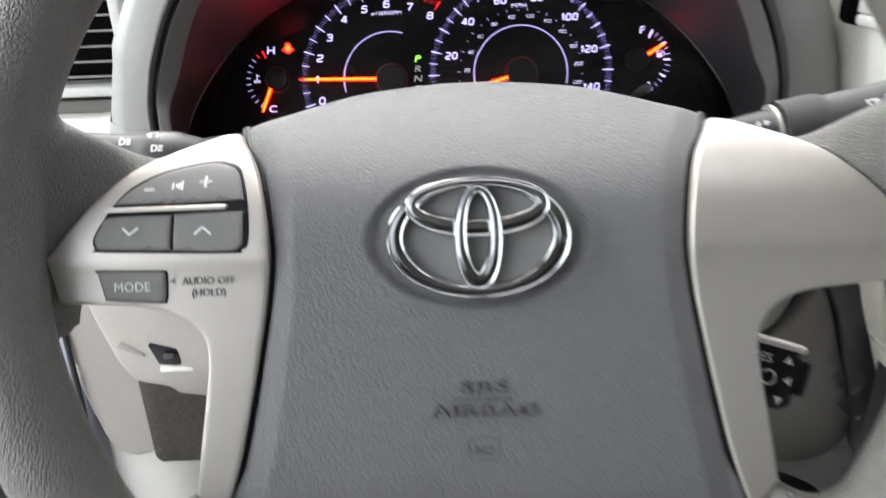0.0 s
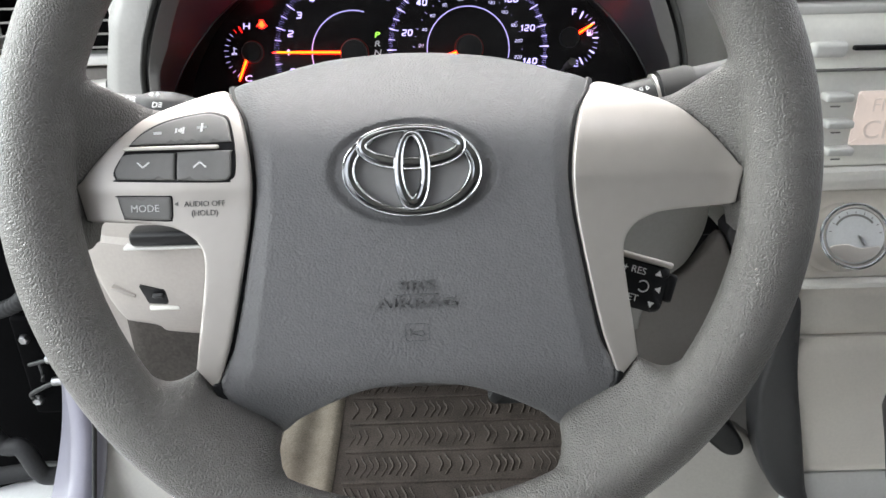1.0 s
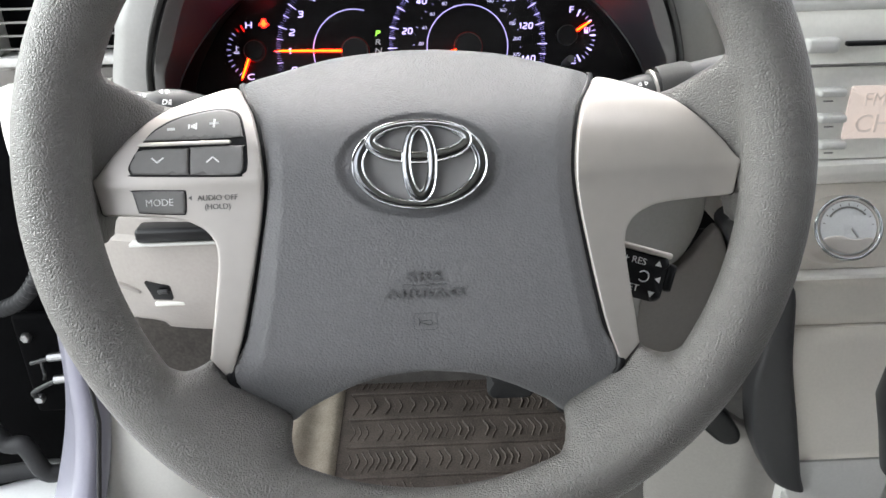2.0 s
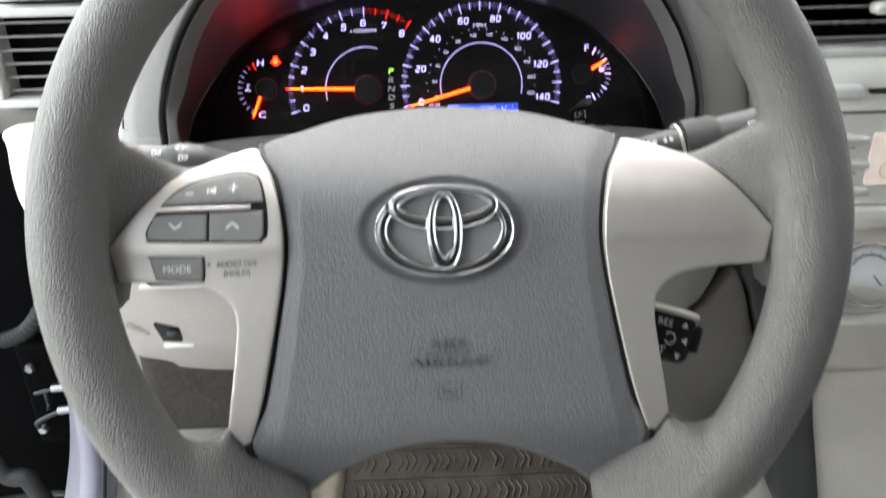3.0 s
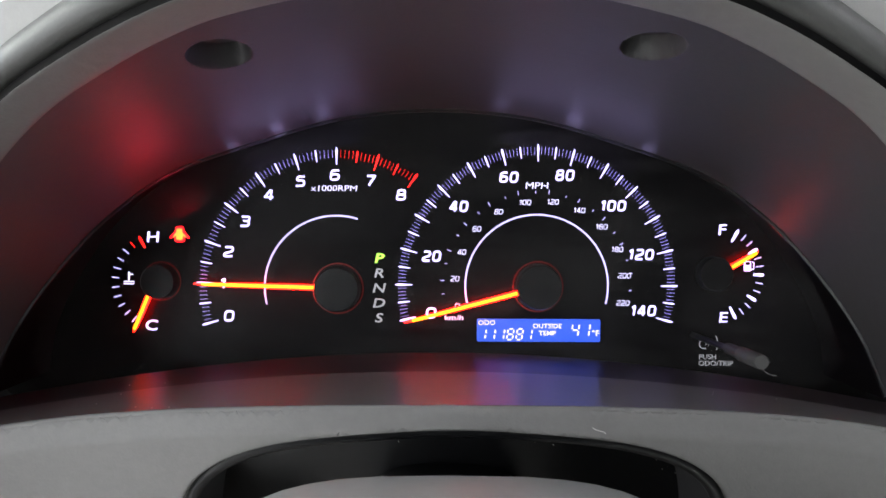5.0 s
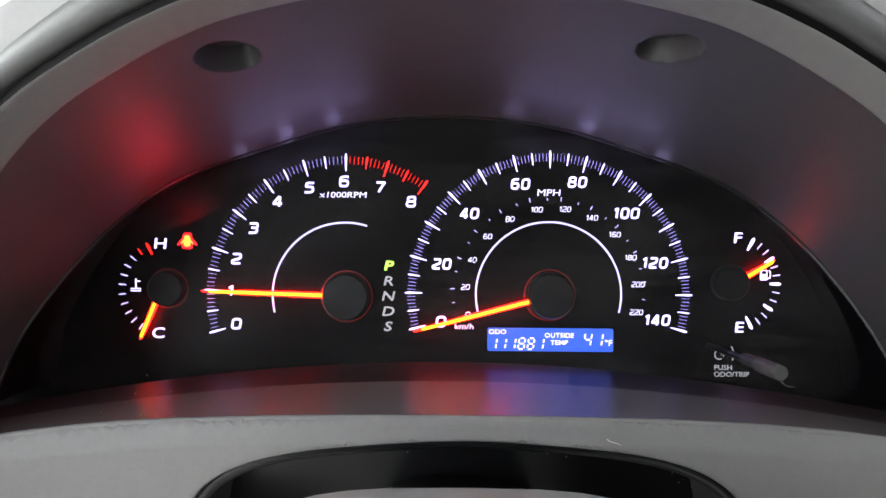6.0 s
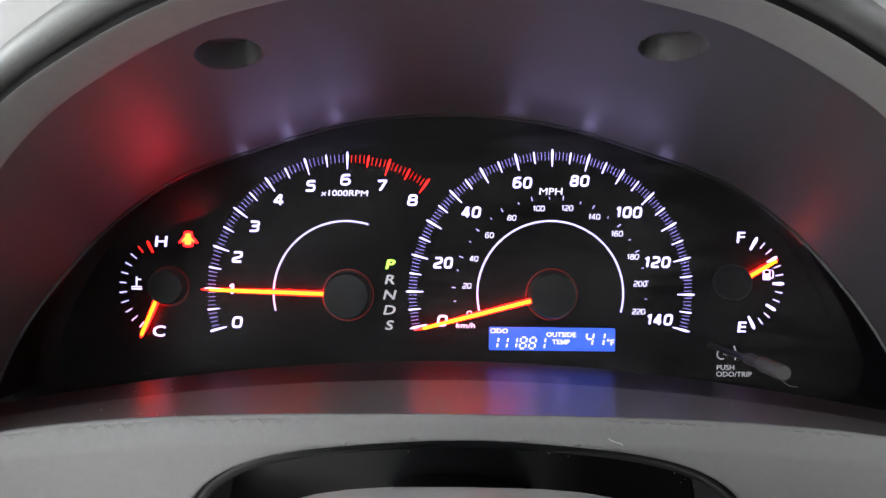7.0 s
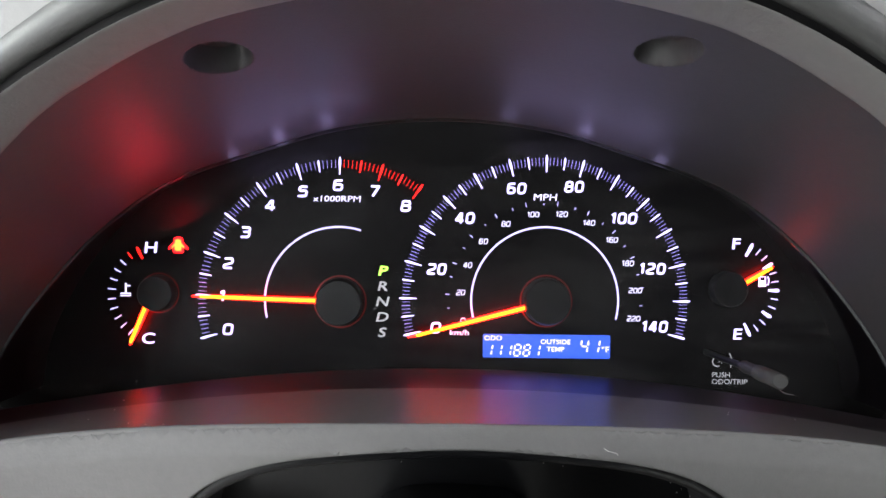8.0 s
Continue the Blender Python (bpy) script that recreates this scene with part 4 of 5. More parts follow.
BARS = {"a": ((0, 1), (1, 1)), "b": ((1, 0.5), (1, 1)), "c": ((1, 0), (1, 0.5)), "d": ((0, 0), (1, 0)), "e": ((0, 0), (0, 0.5)), "f": ((0, 0.5), (0, 1)), "g": ((0, 0.5), (1, 0.5))}


def digits(body, x, y, w, h, pitch, t):
    for k, c in enumerate(body):
        b = bmesh.new()
        for s in SEGMENTS[c]:
            (x0, y0), (x1, y1) = BARS[s]
            d = Vector(((x1 - x0) * w, (y1 - y0) * h)).normalized() * t * 0.7
            p, q = Vector((x0 * w, y0 * h)) + d, Vector((x1 * w, y1 * h)) - d
            n = Vector((-d.y, d.x)).normalized() * t / 2
            b.faces.new([b.verts.new((v.x + v.y * 0.16 + x + k * pitch, v.y + y, 0)) for v in (p + n, q + n, q - n, p - n)])
        part("digit", b, GLOW_NUMERAL, lcd, m=Matrix.Translation((DX, 0, 0.0018)), smooth=0)


digits("111881", 0.0165, -0.0488, 0.0030, 0.0056, 0.00475, 0.00075)
digits("41", 0.0640, -0.0470, 0.0034, 0.0066, 0.0056, 0.00075)

# warning lamps: belt and door
BELT = [(0.0, 0.0044), (0.0013, 0.0036), (0.0010, 0.0020), (0.0024, -0.0012), (0.0040, -0.0034), (-0.0040, -0.0034), (-0.0024, -0.0012), (-0.0010, 0.0020), (-0.0013, 0.0036)]
DOORS = [(-0.0017, 0.0036), (0.0017, 0.0036), (0.0021, 0.0016), (0.0044, -0.0012), (0.0040, -0.0020), (0.0022, -0.0008), (0.0021, -0.0034), (-0.0021, -0.0034), (-0.0022, -0.0008), (-0.0040, -0.0020), (-0.0044, -0.0012), (-0.0021, 0.0016)]
for name, shape, x, y, label in (("belt_lamp", BELT, -0.1419, 0.0172, "unlit seat belt warning lamp"), ("door_lamp", DOORS, -0.1373, 0.0044, "red and amber open door warning lamp")):
    lamp = part(name, cushion(spline([(px * 1.10, py * 1.08) for px, py in shape], 3), None, 0.0001, 0.0003, 0.01), UNLIT if name == "belt_lamp" else GLOW_LAMP, cluster, label, Matrix.Translation((x + DX, y, 0.0007)), 0)
    if name == "belt_lamp":
        continue
    part("lamp_core", cushion(spline([(px * 0.72, py * 0.78) for px, py in shape], 3), None, 0.0001, 0.0002, 0.01), GLOW_WARN, lamp, "bright amber lamp core", Matrix.Translation((x + DX, y, 0.0011)), 0)

# dimmer knob with its printed lines
trip = part("trip_knob", tube([(0.1276, -0.0430, 0.0720), (0.1276, -0.0430, 0.0726), (0.1266, -0.0424, 0.0938), (0.1265, -0.0423, 0.0946)], lambda t: 0.0031 if 0.1 < t < 0.9 else 0.0027, 24, up=(1, 0, 0)), CAP, cluster, "grey push button of the trip knob")
part("knob_collar", tube([(0.1284, -0.0435, 0.0560), (0.1283, -0.0434, 0.0566), (0.1276, -0.0430, 0.0722)], 0.0025, 20, up=(1, 0, 0)), HOOD, trip, "dark collar behind the button")
part("knob_rod", tube([(0.1315, -0.0460, 0.0), (0.1294, -0.0443, 0.0400), (0.1284, -0.0435, 0.0565)], 0.0014, 12, up=(1, 0, 0)), BLACK, trip, "thin black rod behind the button")
for body, x, y in (("PUSH", 0.1355, -0.0576), ("ODO/TRIP", 0.1398, -0.0610)):
    text("lettering", body, 0.0036, Matrix.Translation((x + DX, y, 0.0006)) @ Matrix.Diagonal((1.08, 1, 1, 1)), GLOW_DIM, cluster, 0.0001)
ix, iy = 0.1335 + DX, -0.0508
part("dimmer_mark", arc_band(ix, iy, 0.0024, 0.0005, radians(110), radians(300), 20, 0.0006), GLOW_DIM, cluster, smooth=0)
part("dimmer_mark", arc_band(ix - 0.0015, iy, 0.0086, 0.0006, radians(-20), radians(30), 14, 0.0006), GLOW_DIM, cluster, smooth=0)
part("dimmer_mark", turned([(0.0008, 0), (0.0008, 0.0003), (0.0001, 0.0003)], 12), GLOW_DIM, cluster, "", Matrix.Translation((ix + 0.0022, iy + 0.0012, 0.0005)), 0)
for k in range(8):
    part("dimmer_mark", wedge(0.0013, 0.0022, 0.0003, 0.0003, k * math.pi / 4, ix + 0.0022, iy + 0.0012, bmesh.new(), 0.0006, False), GLOW_DIM, cluster, smooth=0)

lens = part("dial_lens", cushion(rounded(0.40, 0.150, 0.02, 5, 0, 0.004), lambda x, y: 0.0120 + 0.18 * x * x, 0.0004, 0.0006, 0.012), LENS, cluster, "clear dusty lens over the dials")
lens.visible_shadow = False

# ---- instrument hood ----
hood = thing("instrument_hood", Matrix.Identity(4), "grey hooded binnacle round the instrument cluster", "instrument hood")
CORNER = [(-0.1720, 0.8168), (-0.1845, 0.8166), (-0.1893, 0.8182), (-0.1914, 0.8225)]
OPEN_LEFT = CORNER + [(-0.1914, 0.8300), (-0.1890, 0.8420), (-0.1825, 0.8580), (-0.1743, 0.8782), (-0.1650, 0.8960), (-0.1492, 0.9177), (-0.1301, 0.9353), (-0.1109, 0.9474), (-0.0906, 0.9578), (-0.0694, 0.9655), (-0.0352, 0.9723), (0.0, 0.9745)]
OPEN_RIGHT = [(-x, z) for x, z in OPEN_LEFT[:-1]]
OPENING = OPEN_LEFT + OPEN_RIGHT[::-1]


CHAMFER = 0.0190


def lip_y(x):
    return 0.5170 - 0.015 * (abs(x) / 0.188) ** 5


def lip_z(x):
    return 0.8212 - 0.0044 * (abs(x) / 0.172) ** 2


def front_y(x, z):
    """Depth of the hood's front frame: upright along the arch, set back along the lip and leaning forward below it."""
    high = 0.487 - 0.004 * (z - 0.83) / 0.14 + 0.013 * step((0.865 - z) / 0.045)
    low = lip_y(x) - 0.5 * min(max(0, lip_z(x) - z), 0.009) + 0.25 * max(0, lip_z(x) - z - 0.014) ** 1.5
    k = step((z - 0.820) / 0.024)
    return high * k + low * (1 - k)


END_HALF = [(-0.2010, -0.0670, 0.055), (-0.1960, -0.0410, 0.042), (-0.1830, -0.0145, 0.030), (-0.1630, 0.0125, 0.018), (-0.1340, 0.0355, 0.010), (-0.0930, 0.0515, 0.004), (-0.0495, 0.0645, 0.0), (0.0, 0.0690, 0.0)]
ARCH = 900
front = [Vector((p[0], front_y(p[0], p[1]) + CHAMFER * step((p[1] - 0.832) / 0.03), p[1])) for p in even(spline(OPENING, 10, False), ARCH)]
back = [CLUSTER @ p for p in even(spline(mirror_x(END_HALF), 10, False), ARCH)]


def tunnel(a, b, rows, bow, dents=()):
    """The hood's inside, from its front edge to the dials, with oval dents pressed into it."""
    out = []
    for i in range(rows + 1):
        t = i / rows
        row = []
        for p, q in zip(a, b):
            c = p.lerp(q, t)
            outward = Vector((c.x, 0, c.z - 0.86)).normalized()
            c = c + outward * bow * math.sin(math.pi * t)
            for x, y, s, deep in dents:
                if c.z > 0.92 and abs(c.x - x) < 0.03:
                    # the dent's two half axes lie askew on the lining
                    dx, dy, det = c.x - x, c.y - y, 0.0083 * deep + 0.0094 * deep * 0.3
                    d = math.hypot((dx * deep - dy * deep * 0.3 * s) / det, (dx * 0.0094 * s + dy * 0.0083) / det)
                    c = c + Vector((0, 0.10, 1)) * 0.008 * step((1.08 - d) / 0.16)
            row.append(c)
        out.append(row)
    return loft(out, closed=False)


part("hood_lining", tunnel(front, back, 190, 0.003, ((-0.0818, 0.5320, -1, 0.0118), (0.0690, 0.5310, 1, 0.0110))), HOOD, hood, "charcoal lining with two oval dents")
# floor of the hood; its rear band is painted dark for the lens's reflecting lower part
lip = [Vector((x, lip_y(x) + 0.0004, lip_z(x) - 0.0007)) for x in np.linspace(-0.172, 0.172, 80)]
base = [CLUSTER @ Vector((x, -0.056 - 0.012 * (abs(x) / 0.201) ** 2, 0.055 * (abs(x) / 0.201) ** 2)) for x in np.linspace(-0.201, 0.201, 80)]
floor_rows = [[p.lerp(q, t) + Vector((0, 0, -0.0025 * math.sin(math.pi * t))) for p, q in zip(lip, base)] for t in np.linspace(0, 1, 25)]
part("lens_foot", loft(floor_rows[16:], closed=False), LENS_FOOT, hood, "dark band standing in for the lower part of the lens")
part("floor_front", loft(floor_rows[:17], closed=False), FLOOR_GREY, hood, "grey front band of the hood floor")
part("face_skirt", loft([[p + (CLUSTER.to_3x3() @ Vector((0, 0, -1))) * t for p in back] for t in (0, 0.03, 0.065)], closed=False), FACE, hood, "black skirt round the dial face")
part("gasket", tube(back[::4], 0.0013, 8, up=(0, 1, 0)), BLACK, hood, "black gasket line")


def grown(line, d, y):
    """The line moved outwards by d (a function of the way along it), at depth y."""
    out, n = [], len(line)
    for i, p in enumerate(line):
        t = (line[min(n - 1, i + 1)] - line[max(0, i - 1)]).normalized()
        nrm = Vector((-t.z, 0, t.x))
        q = p + nrm * (d(i / (n - 1)) if callable(d) else d)
        out.append(Vector((q.x, p.y + y, q.z)))
    return out


wide = even(spline([(-0.1957, 0.7720), (-0.1945, 0.7900), (-0.1930, 0.812)] + OPEN_LEFT[3:] + OPEN_RIGHT[:2:-1] + [(0.1930, 0.812), (0.1945, 0.7900), (0.1957, 0.7720)], 8, False), 220)
wide = [Vector((p[0], 0.486 + 0.013 * step((0.865 - p[1]) / 0.045), p[1])) for p in wide]
part("seam", loft([grown(wide, d, y) for d, y in ((0.0066, 0.0045), (0.0106, 0.0040))], closed=False), BLACK, hood, "dark seam behind the ring")
side = lambda a, b: lambda t: a + (b + (0.4 * (b - 0.02) if t > 0.5 else 0) - a) * abs(2 * t - 1) ** 1.8
shrink = lambda a, b: lambda t: a + (b - a) * min(1, abs(2 * t - 1) * 1.5) ** 1.5
# cap and flank: one plastic, its shade and light put in as two tones
part("hood_cap", loft([grown(wide, d, y) for d, y in ((0.0102, 0.012), (0.0102, 0.0006), (0.0112, -0.0010), (shrink(0.0135, 0.0122), -0.0018), (shrink(0.017, 0.0132), -0.0014), (shrink(0.021, 0.0140), 0.001), (shrink(0.0245, 0.0146), 0.005), (shrink(0.0252, 0.0150), 0.009))], closed=False), CAP, hood, "outer band of the hood, painted dark for the shade on it")
part("hood_flank", loft([grown(wide, d, y) for d, y in ((shrink(0.0242, 0.0142), 0.010), (shrink(0.0246, 0.0146), 0.0055), (side(0.0285, 0.034), 0.0064), (side(0.0320, 0.044), 0.012), (side(0.0345, 0.054), 0.022), (side(0.0365, 0.061), 0.038), (side(0.0385, 0.066), 0.07), (side(0.040, 0.068), 0.14))], closed=False), FLANK, hood, "flank of the hood, painted pale for the light on it")
# front panel below the opening, with the arched gap for the column
NOTCH = [(-0.1130, 0.7585), (-0.1122, 0.7650), (-0.1092, 0.7775), (-0.1040, 0.7885), (-0.0950, 0.7970), (-0.0810, 0.8038), (-0.0610, 0.8085), (-0.0300, 0.8118), (0.0, 0.8130)]
notch = [(p[0] + 0.0025, p[1]) for p in spline(mirror_x(NOTCH), 8, False)]
outer = [(p.x, p.z) for p in grown(wide, 0.0072, 0)]
left_outer, right_outer = [p for p in outer if p[0] < -0.0008 and p[1] > 0.7775], [p for p in outer if p[0] > 0.0008 and p[1] > 0.7775]
inner = [tuple(p) for p in even(spline(OPENING, 8, False), 260)]
left_inner, right_inner = [p for p in inner if p[0] < -0.0008], [p for p in inner if p[0] > 0.0008]
top_edge = [(x, lip_z(x)) for x in np.linspace(-0.168, 0.168, 60)]
# one closed frame round the opening, split by a hairline at the top of the arch
outline = [(0.0002, outer[len(outer) // 2][1])] + right_outer + [(0.172, 0.7715), (0.150, 0.7650)] + notch[::-1] + [(-0.150, 0.7650), (-0.172, 0.7715)] + left_outer + [(-0.0002, outer[len(outer) // 2][1]), (-0.0002, 0.9745)] + left_inner[::-1] + top_edge + right_inner[::-1] + [(0.0002, 0.9745)]
near = np.array(inner)


def frame_depth(x, z):
    """The frame leans into the opening along the arch."""
    d = float(np.hypot(near[:, 0] - x, near[:, 1] - z).min())
    return 0.0012 - front_y(x, z) - CHAMFER * max(0, 1 - d / 0.0078) * step((z - 0.832) / 0.03)


part("front_frame", cushion(outline, frame_depth, 0.0014, 0.0006, 0.0016), FRAME, hood, "mid-grey front frame of the hood with arched gap", pose(0, 0, 0, 90))
part("lip_bead", tube([(x, lip_y(x) + 0.0002, lip_z(x) - 0.0010) for x in np.linspace(-0.172, 0.172, 90)], 0.0013, 12), FRAME, hood, "rounded grey lip under the dials")
part("gap_lining", loft([[(x, y, z + dz) for x, z in notch] for y, dz in ((0.516, 0.0005), (0.526, -0.002), (0.575, -0.024))], closed=False), HOOD, hood, "charcoal lining of the arched gap")
part("gap_bead", tube([(x * 0.985, front_y(x, z) + 0.0042, z - 0.0022) for x, z in notch[2:-2]], 0.0030, 10, up=(0, 1, 0)), BLACK, hood, "glossy black bead round the arched gap")
# sheet added behind the gap, its shade put in as black
part("gap_dark_sheet", box(0.24, 0.004, 0.08, 0.001, pose(0, 0.578, 0.755)), BLACK, hood, "black sheet added to keep the gap dark")
# dust specks in the gap
rng = random.Random(9)
specks = bmesh.new()
for k in range(46):
    x, z = notch[rng.randrange(14, len(notch) - 14)]
    r = rng.uniform(0.00012, 0.00030)
    bmesh.ops.create_icosphere(specks, subdivisions=1, radius=r, matrix=Matrix.Translation((x + rng.uniform(-0.004, 0.004), 0.519 + rng.uniform(0, 0.030), z - 0.0030 - rng.uniform(0.0, 0.012))))
tagged(part("dust", specks, DUST, hood, "pale dust specks"), kind="stuff")
# two curled fibres that lie on the front panel and by the trip knob
for bend in ([(0.0545, 0.5122, 0.8150), (0.0555, 0.5117, 0.8143), (0.0570, 0.5114, 0.8139), (0.0587, 0.5112, 0.8135), (0.0596, 0.5112, 0.8128)],
             [(0.1555, 0.5935, 0.7985), (0.1570, 0.5915, 0.7970), (0.1578, 0.5880, 0.7975), (0.1570, 0.5850, 0.7990), (0.1582, 0.5830, 0.8000)]):
    part("fibre", tube(spline(bend, 5, False), 0.00010, 6), DUST, hood, "pale curled fibre")
for k in range(26):
    x = rng.uniform(-0.15, 0.15)
    v = rng.uniform(0.04, 0.95)
    p = Vector((x, lip_y(x), lip_z(x))).lerp(CLUSTER @ Vector((x, -0.060, 0.01)), v)
    part("dust_speck", box(0.0005, 0.0004, 0.0003, 0.0001, Matrix.Translation(p + Vector((0, 0, -0.0002 - 0.0024 * math.sin(math.pi * v)))), seg=1), DUST, hood)

# ---- dashboard ----
dash = thing("dashboard", Matrix.Identity(4), "two-tone grey and cream car dashboard with air vents", "dashboard")


def panel(name, outline, y, mat, parent, label="", height=None, r=0.003, depth=0.012, step=0.008, smooth=40):
    """A slab facing the driver over an outline in x and z."""
    return part(name, cushion(outline, height, r, depth, step), mat, parent, label, pose(0, y, 0, 90), smooth)


def rect(x0, x1, z0, z1, r=0.004):
    return rounded(x1 - x0, z1 - z0, r, 4, (x0 + x1) / 2, (z0 + z1) / 2)


prof = [(0.510, 0.915), (0.500, 0.932), (0.502, 0.942), (0.515, 0.947), (0.56, 0.950), (0.75, 0.962), (1.0, 0.965)]
part("top_pad", loft([[(x, min(1.0, y + bow), z - 0.012 * abs(x - 0.37) ** 2) for y, z in prof] for x, bow in [(v, 0.05 * ((v - 0.37) / 0.75) ** 4 + 0.17 * step((0.27 - abs(v)) / 0.06) + 0.07 * step((-0.20 - v) / 0.05)) for v in np.linspace(-0.40, 1.12, 110)]], closed=False), DASH_LIGHT, dash, "light grey dashboard top")


def vent(x0, x1, z0, z1, y, slats, label):
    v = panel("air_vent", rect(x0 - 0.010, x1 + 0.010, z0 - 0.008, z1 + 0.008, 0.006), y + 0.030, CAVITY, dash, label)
    for k in range(4):
        a = ((x0 - 0.008, x1 + 0.008, z1, z1 + 0.007), (x0 - 0.008, x1 + 0.008, z0 - 0.007, z0), (x0 - 0.008, x0, z0, z1), (x1, x1 + 0.008, z0, z1))[k]
        part("vent_frame", box(a[1] - a[0], 0.030, a[3] - a[2], 0.002, pose((a[0] + a[1]) / 2, y + 0.013, (a[2] + a[3]) / 2)), DASH_LIGHT, v, "light grey vent frame")
    for k in range(slats):
        z = z0 + (z1 - z0) * (k + 0.5) / slats
        part("slat", box(x1 - x0, 0.005, 0.0017, 0.0007, pose((x0 + x1) / 2, y + 0.010, z, -5)), DASH, v)
    part("vent_tab", box(0.018, 0.012, 0.008, 0.003, pose((x0 + x1) / 2 + 0.012, y - 0.001, (z0 + z1) / 2)), DASH_LIGHT, v, "small vent tab")
    return v


vent(-0.336, -0.236, 0.846, 0.908, 0.545, 6, "driver side air vent with six grey slats")
vent(0.242, 0.345, 0.884, 0.936, 0.462, 5, "centre air vent with grey slats")
vent(0.365, 0.468, 0.884, 0.936, 0.462, 5, "centre air vent with grey slats")
defrost = panel("defrost_vent", rect(-0.33, -0.22, 0.918, 0.936, 0.003), 0.560, BLACK, dash, "narrow side window vent")
for k in range(4):
    part("slat", box(0.10, 0.012, 0.0018, 0.0006, pose(-0.275, 0.550, 0.921 + 0.004 * k, -12)), DASH_LIGHT, defrost)
panel("vent_shelf", rect(-0.365, -0.212, 0.815, 0.8335, 0.004), 0.556, BROWN_GREY, dash, "brown-grey strip under the vent")
panel("vent_surround", rect(-0.375, -0.200, 0.830, 0.942, 0.010), 0.578, DASH_LIGHT, dash, "light grey panel round the vent")
for x0, x1 in ((0.222, 0.30), (-0.30, -0.222)):
    panel("hood_shoulder", rect(x0, x1, 0.79, 0.952, 0.004), 0.62, DASH_LIGHT, dash, "light grey shoulder beside the hood")
panel("cream_trim", spline([(-0.338, 0.823), (-0.26, 0.825), (-0.225, 0.826), (-0.215, 0.80), (-0.215, 0.745), (-0.225, 0.727), (-0.28, 0.722), (-0.322, 0.722), (-0.338, 0.738), (-0.347, 0.765), (-0.345, 0.805)], 5), 0.545, CREAM, dash, "pale cream trim panel", lambda x, z: 0.012 - 0.5 * (x + 0.26) ** 2, 0.010, 0.02)
for x0, x1 in ((0.118, 0.27), (-0.27, -0.118)):
    panel("under_hood_strip", rect(x0, x1, 0.712, 0.7815, 0.004), 0.5320, CREAM, dash, "pale cream strip under the hood")
# added sheet that stops daylight showing through slits between the panels
part("dash_backing", box(1.46, 0.02, 0.34, 0.004, pose(0.37, 0.70, 0.775)), BLACK, dash, "black sheet added to stop light through gaps between dashboard panels")
# lower left panel with tray and switch
KNEE = Matrix.Translation((0.001, 0, -0.005))
panel("knee_panel", spline([(x + 0.001, z - 0.005 - 0.004 * step((0.64 - z) / 0.02)) for x, z in ((-0.285, 0.730), (-0.16, 0.724), (-0.095, 0.722), (-0.080, 0.70), (-0.085, 0.625), (-0.100, 0.606), (-0.12, 0.604), (-0.19, 0.607), (-0.232, 0.609), (-0.2385, 0.611), (-0.2415, 0.6165), (-0.250, 0.6185), (-0.266, 0.619), (-0.273, 0.622), (-0.282, 0.646), (-0.294, 0.68), (-0.300, 0.715))], 6), 0.505, BEIGE, dash, "grey-beige knee panel under the dashboard",
      lambda x, z: -0.4 * (x + 0.17) ** 2 * 4 - (0.006 if z > 0.697 else 0.0) - 2.0 * max(0, 0.64 - z) ** 1.5, 0.006, 0.02, 0.004)
part("panel_lip", box(0.022, 0.008, 0.0032, 0.0012, KNEE @ pose(-0.262, 0.518, 0.6548, 0, 22)), BEIGE, dash, "pale lip on the knee panel")
part("tray_slot", box(0.085, 0.02, 0.013, 0.004, KNEE @ pose(-0.198, 0.508, 0.711)), BLACK, dash, "dark tray slot")
part("tray_lip", box(0.098, 0.010, 0.003, 0.001, KNEE @ pose(-0.198, 0.505, 0.7025)), DASH_LIGHT, dash)
sw = panel("fuse_switch", [(-0.2438, 0.6577), (-0.2206, 0.6540), (-0.2160, 0.6393), (-0.2381, 0.6410)], 0.5085, BLACK, dash, "black slanted switch cover", None, 0.001, 0.01)
part("switch_paddle", box(0.009, 0.003, 0.004, 0.001, KNEE @ pose(-0.229, 0.5065, 0.655)), TRIM_DARK, sw, "small grey paddle")
part("switch_edge", box(0.026, 0.004, 0.004, 0.001, KNEE @ pose(-0.226, 0.5100, 0.6415)), CREAM, sw, "pale lower edge")
panel("end_cap", spline([(-0.355, 0.72), (-0.30, 0.715), (-0.27, 0.64), (-0.275, 0.52), (-0.33, 0.50), (-0.352, 0.60)], 6), 0.585, BEIGE, dash, "grey-beige dashboard end below the vent")

# ---- centre stack ----
stack = thing("centre_stack", Matrix.Identity(4), "cream centre console stack with audio and climate controls", "console")
SIDE = lambda z: float(np.interp(z, (0.44, 0.52, 0.62, 0.70, 0.80, 0.89, 0.945), (0.335, 0.322, 0.297, 0.268, 0.250, 0.238, 0.232)))


def stack_panel(name, z0, z1, y, mat, label, r=0.003, right=0.56):
    zs = np.linspace(z0, z1, 6)
    return panel(name, [(right, z0), (right, z1)] + [(SIDE(z), z) for z in zs[::-1]], y, mat, stack, label, None, r, 0.02, 0.012)


stack_panel("vent_panel", 0.882, 0.944, 0.492, DASH_LIGHT, "light grey panel round the centre vents")
audio = stack_panel("audio_panel", 0.8395, 0.8805, 0.460, CREAM, "cream upper audio panel with disc slot")
audio_low = stack_panel("audio_lower_panel", 0.7660, 0.8385, 0.462, CREAM, "cream audio panel with display")
stack_panel("silver_strip", 0.7465, 0.7650, 0.459, CREAM, "pale glossy strip across the console", 0.004)
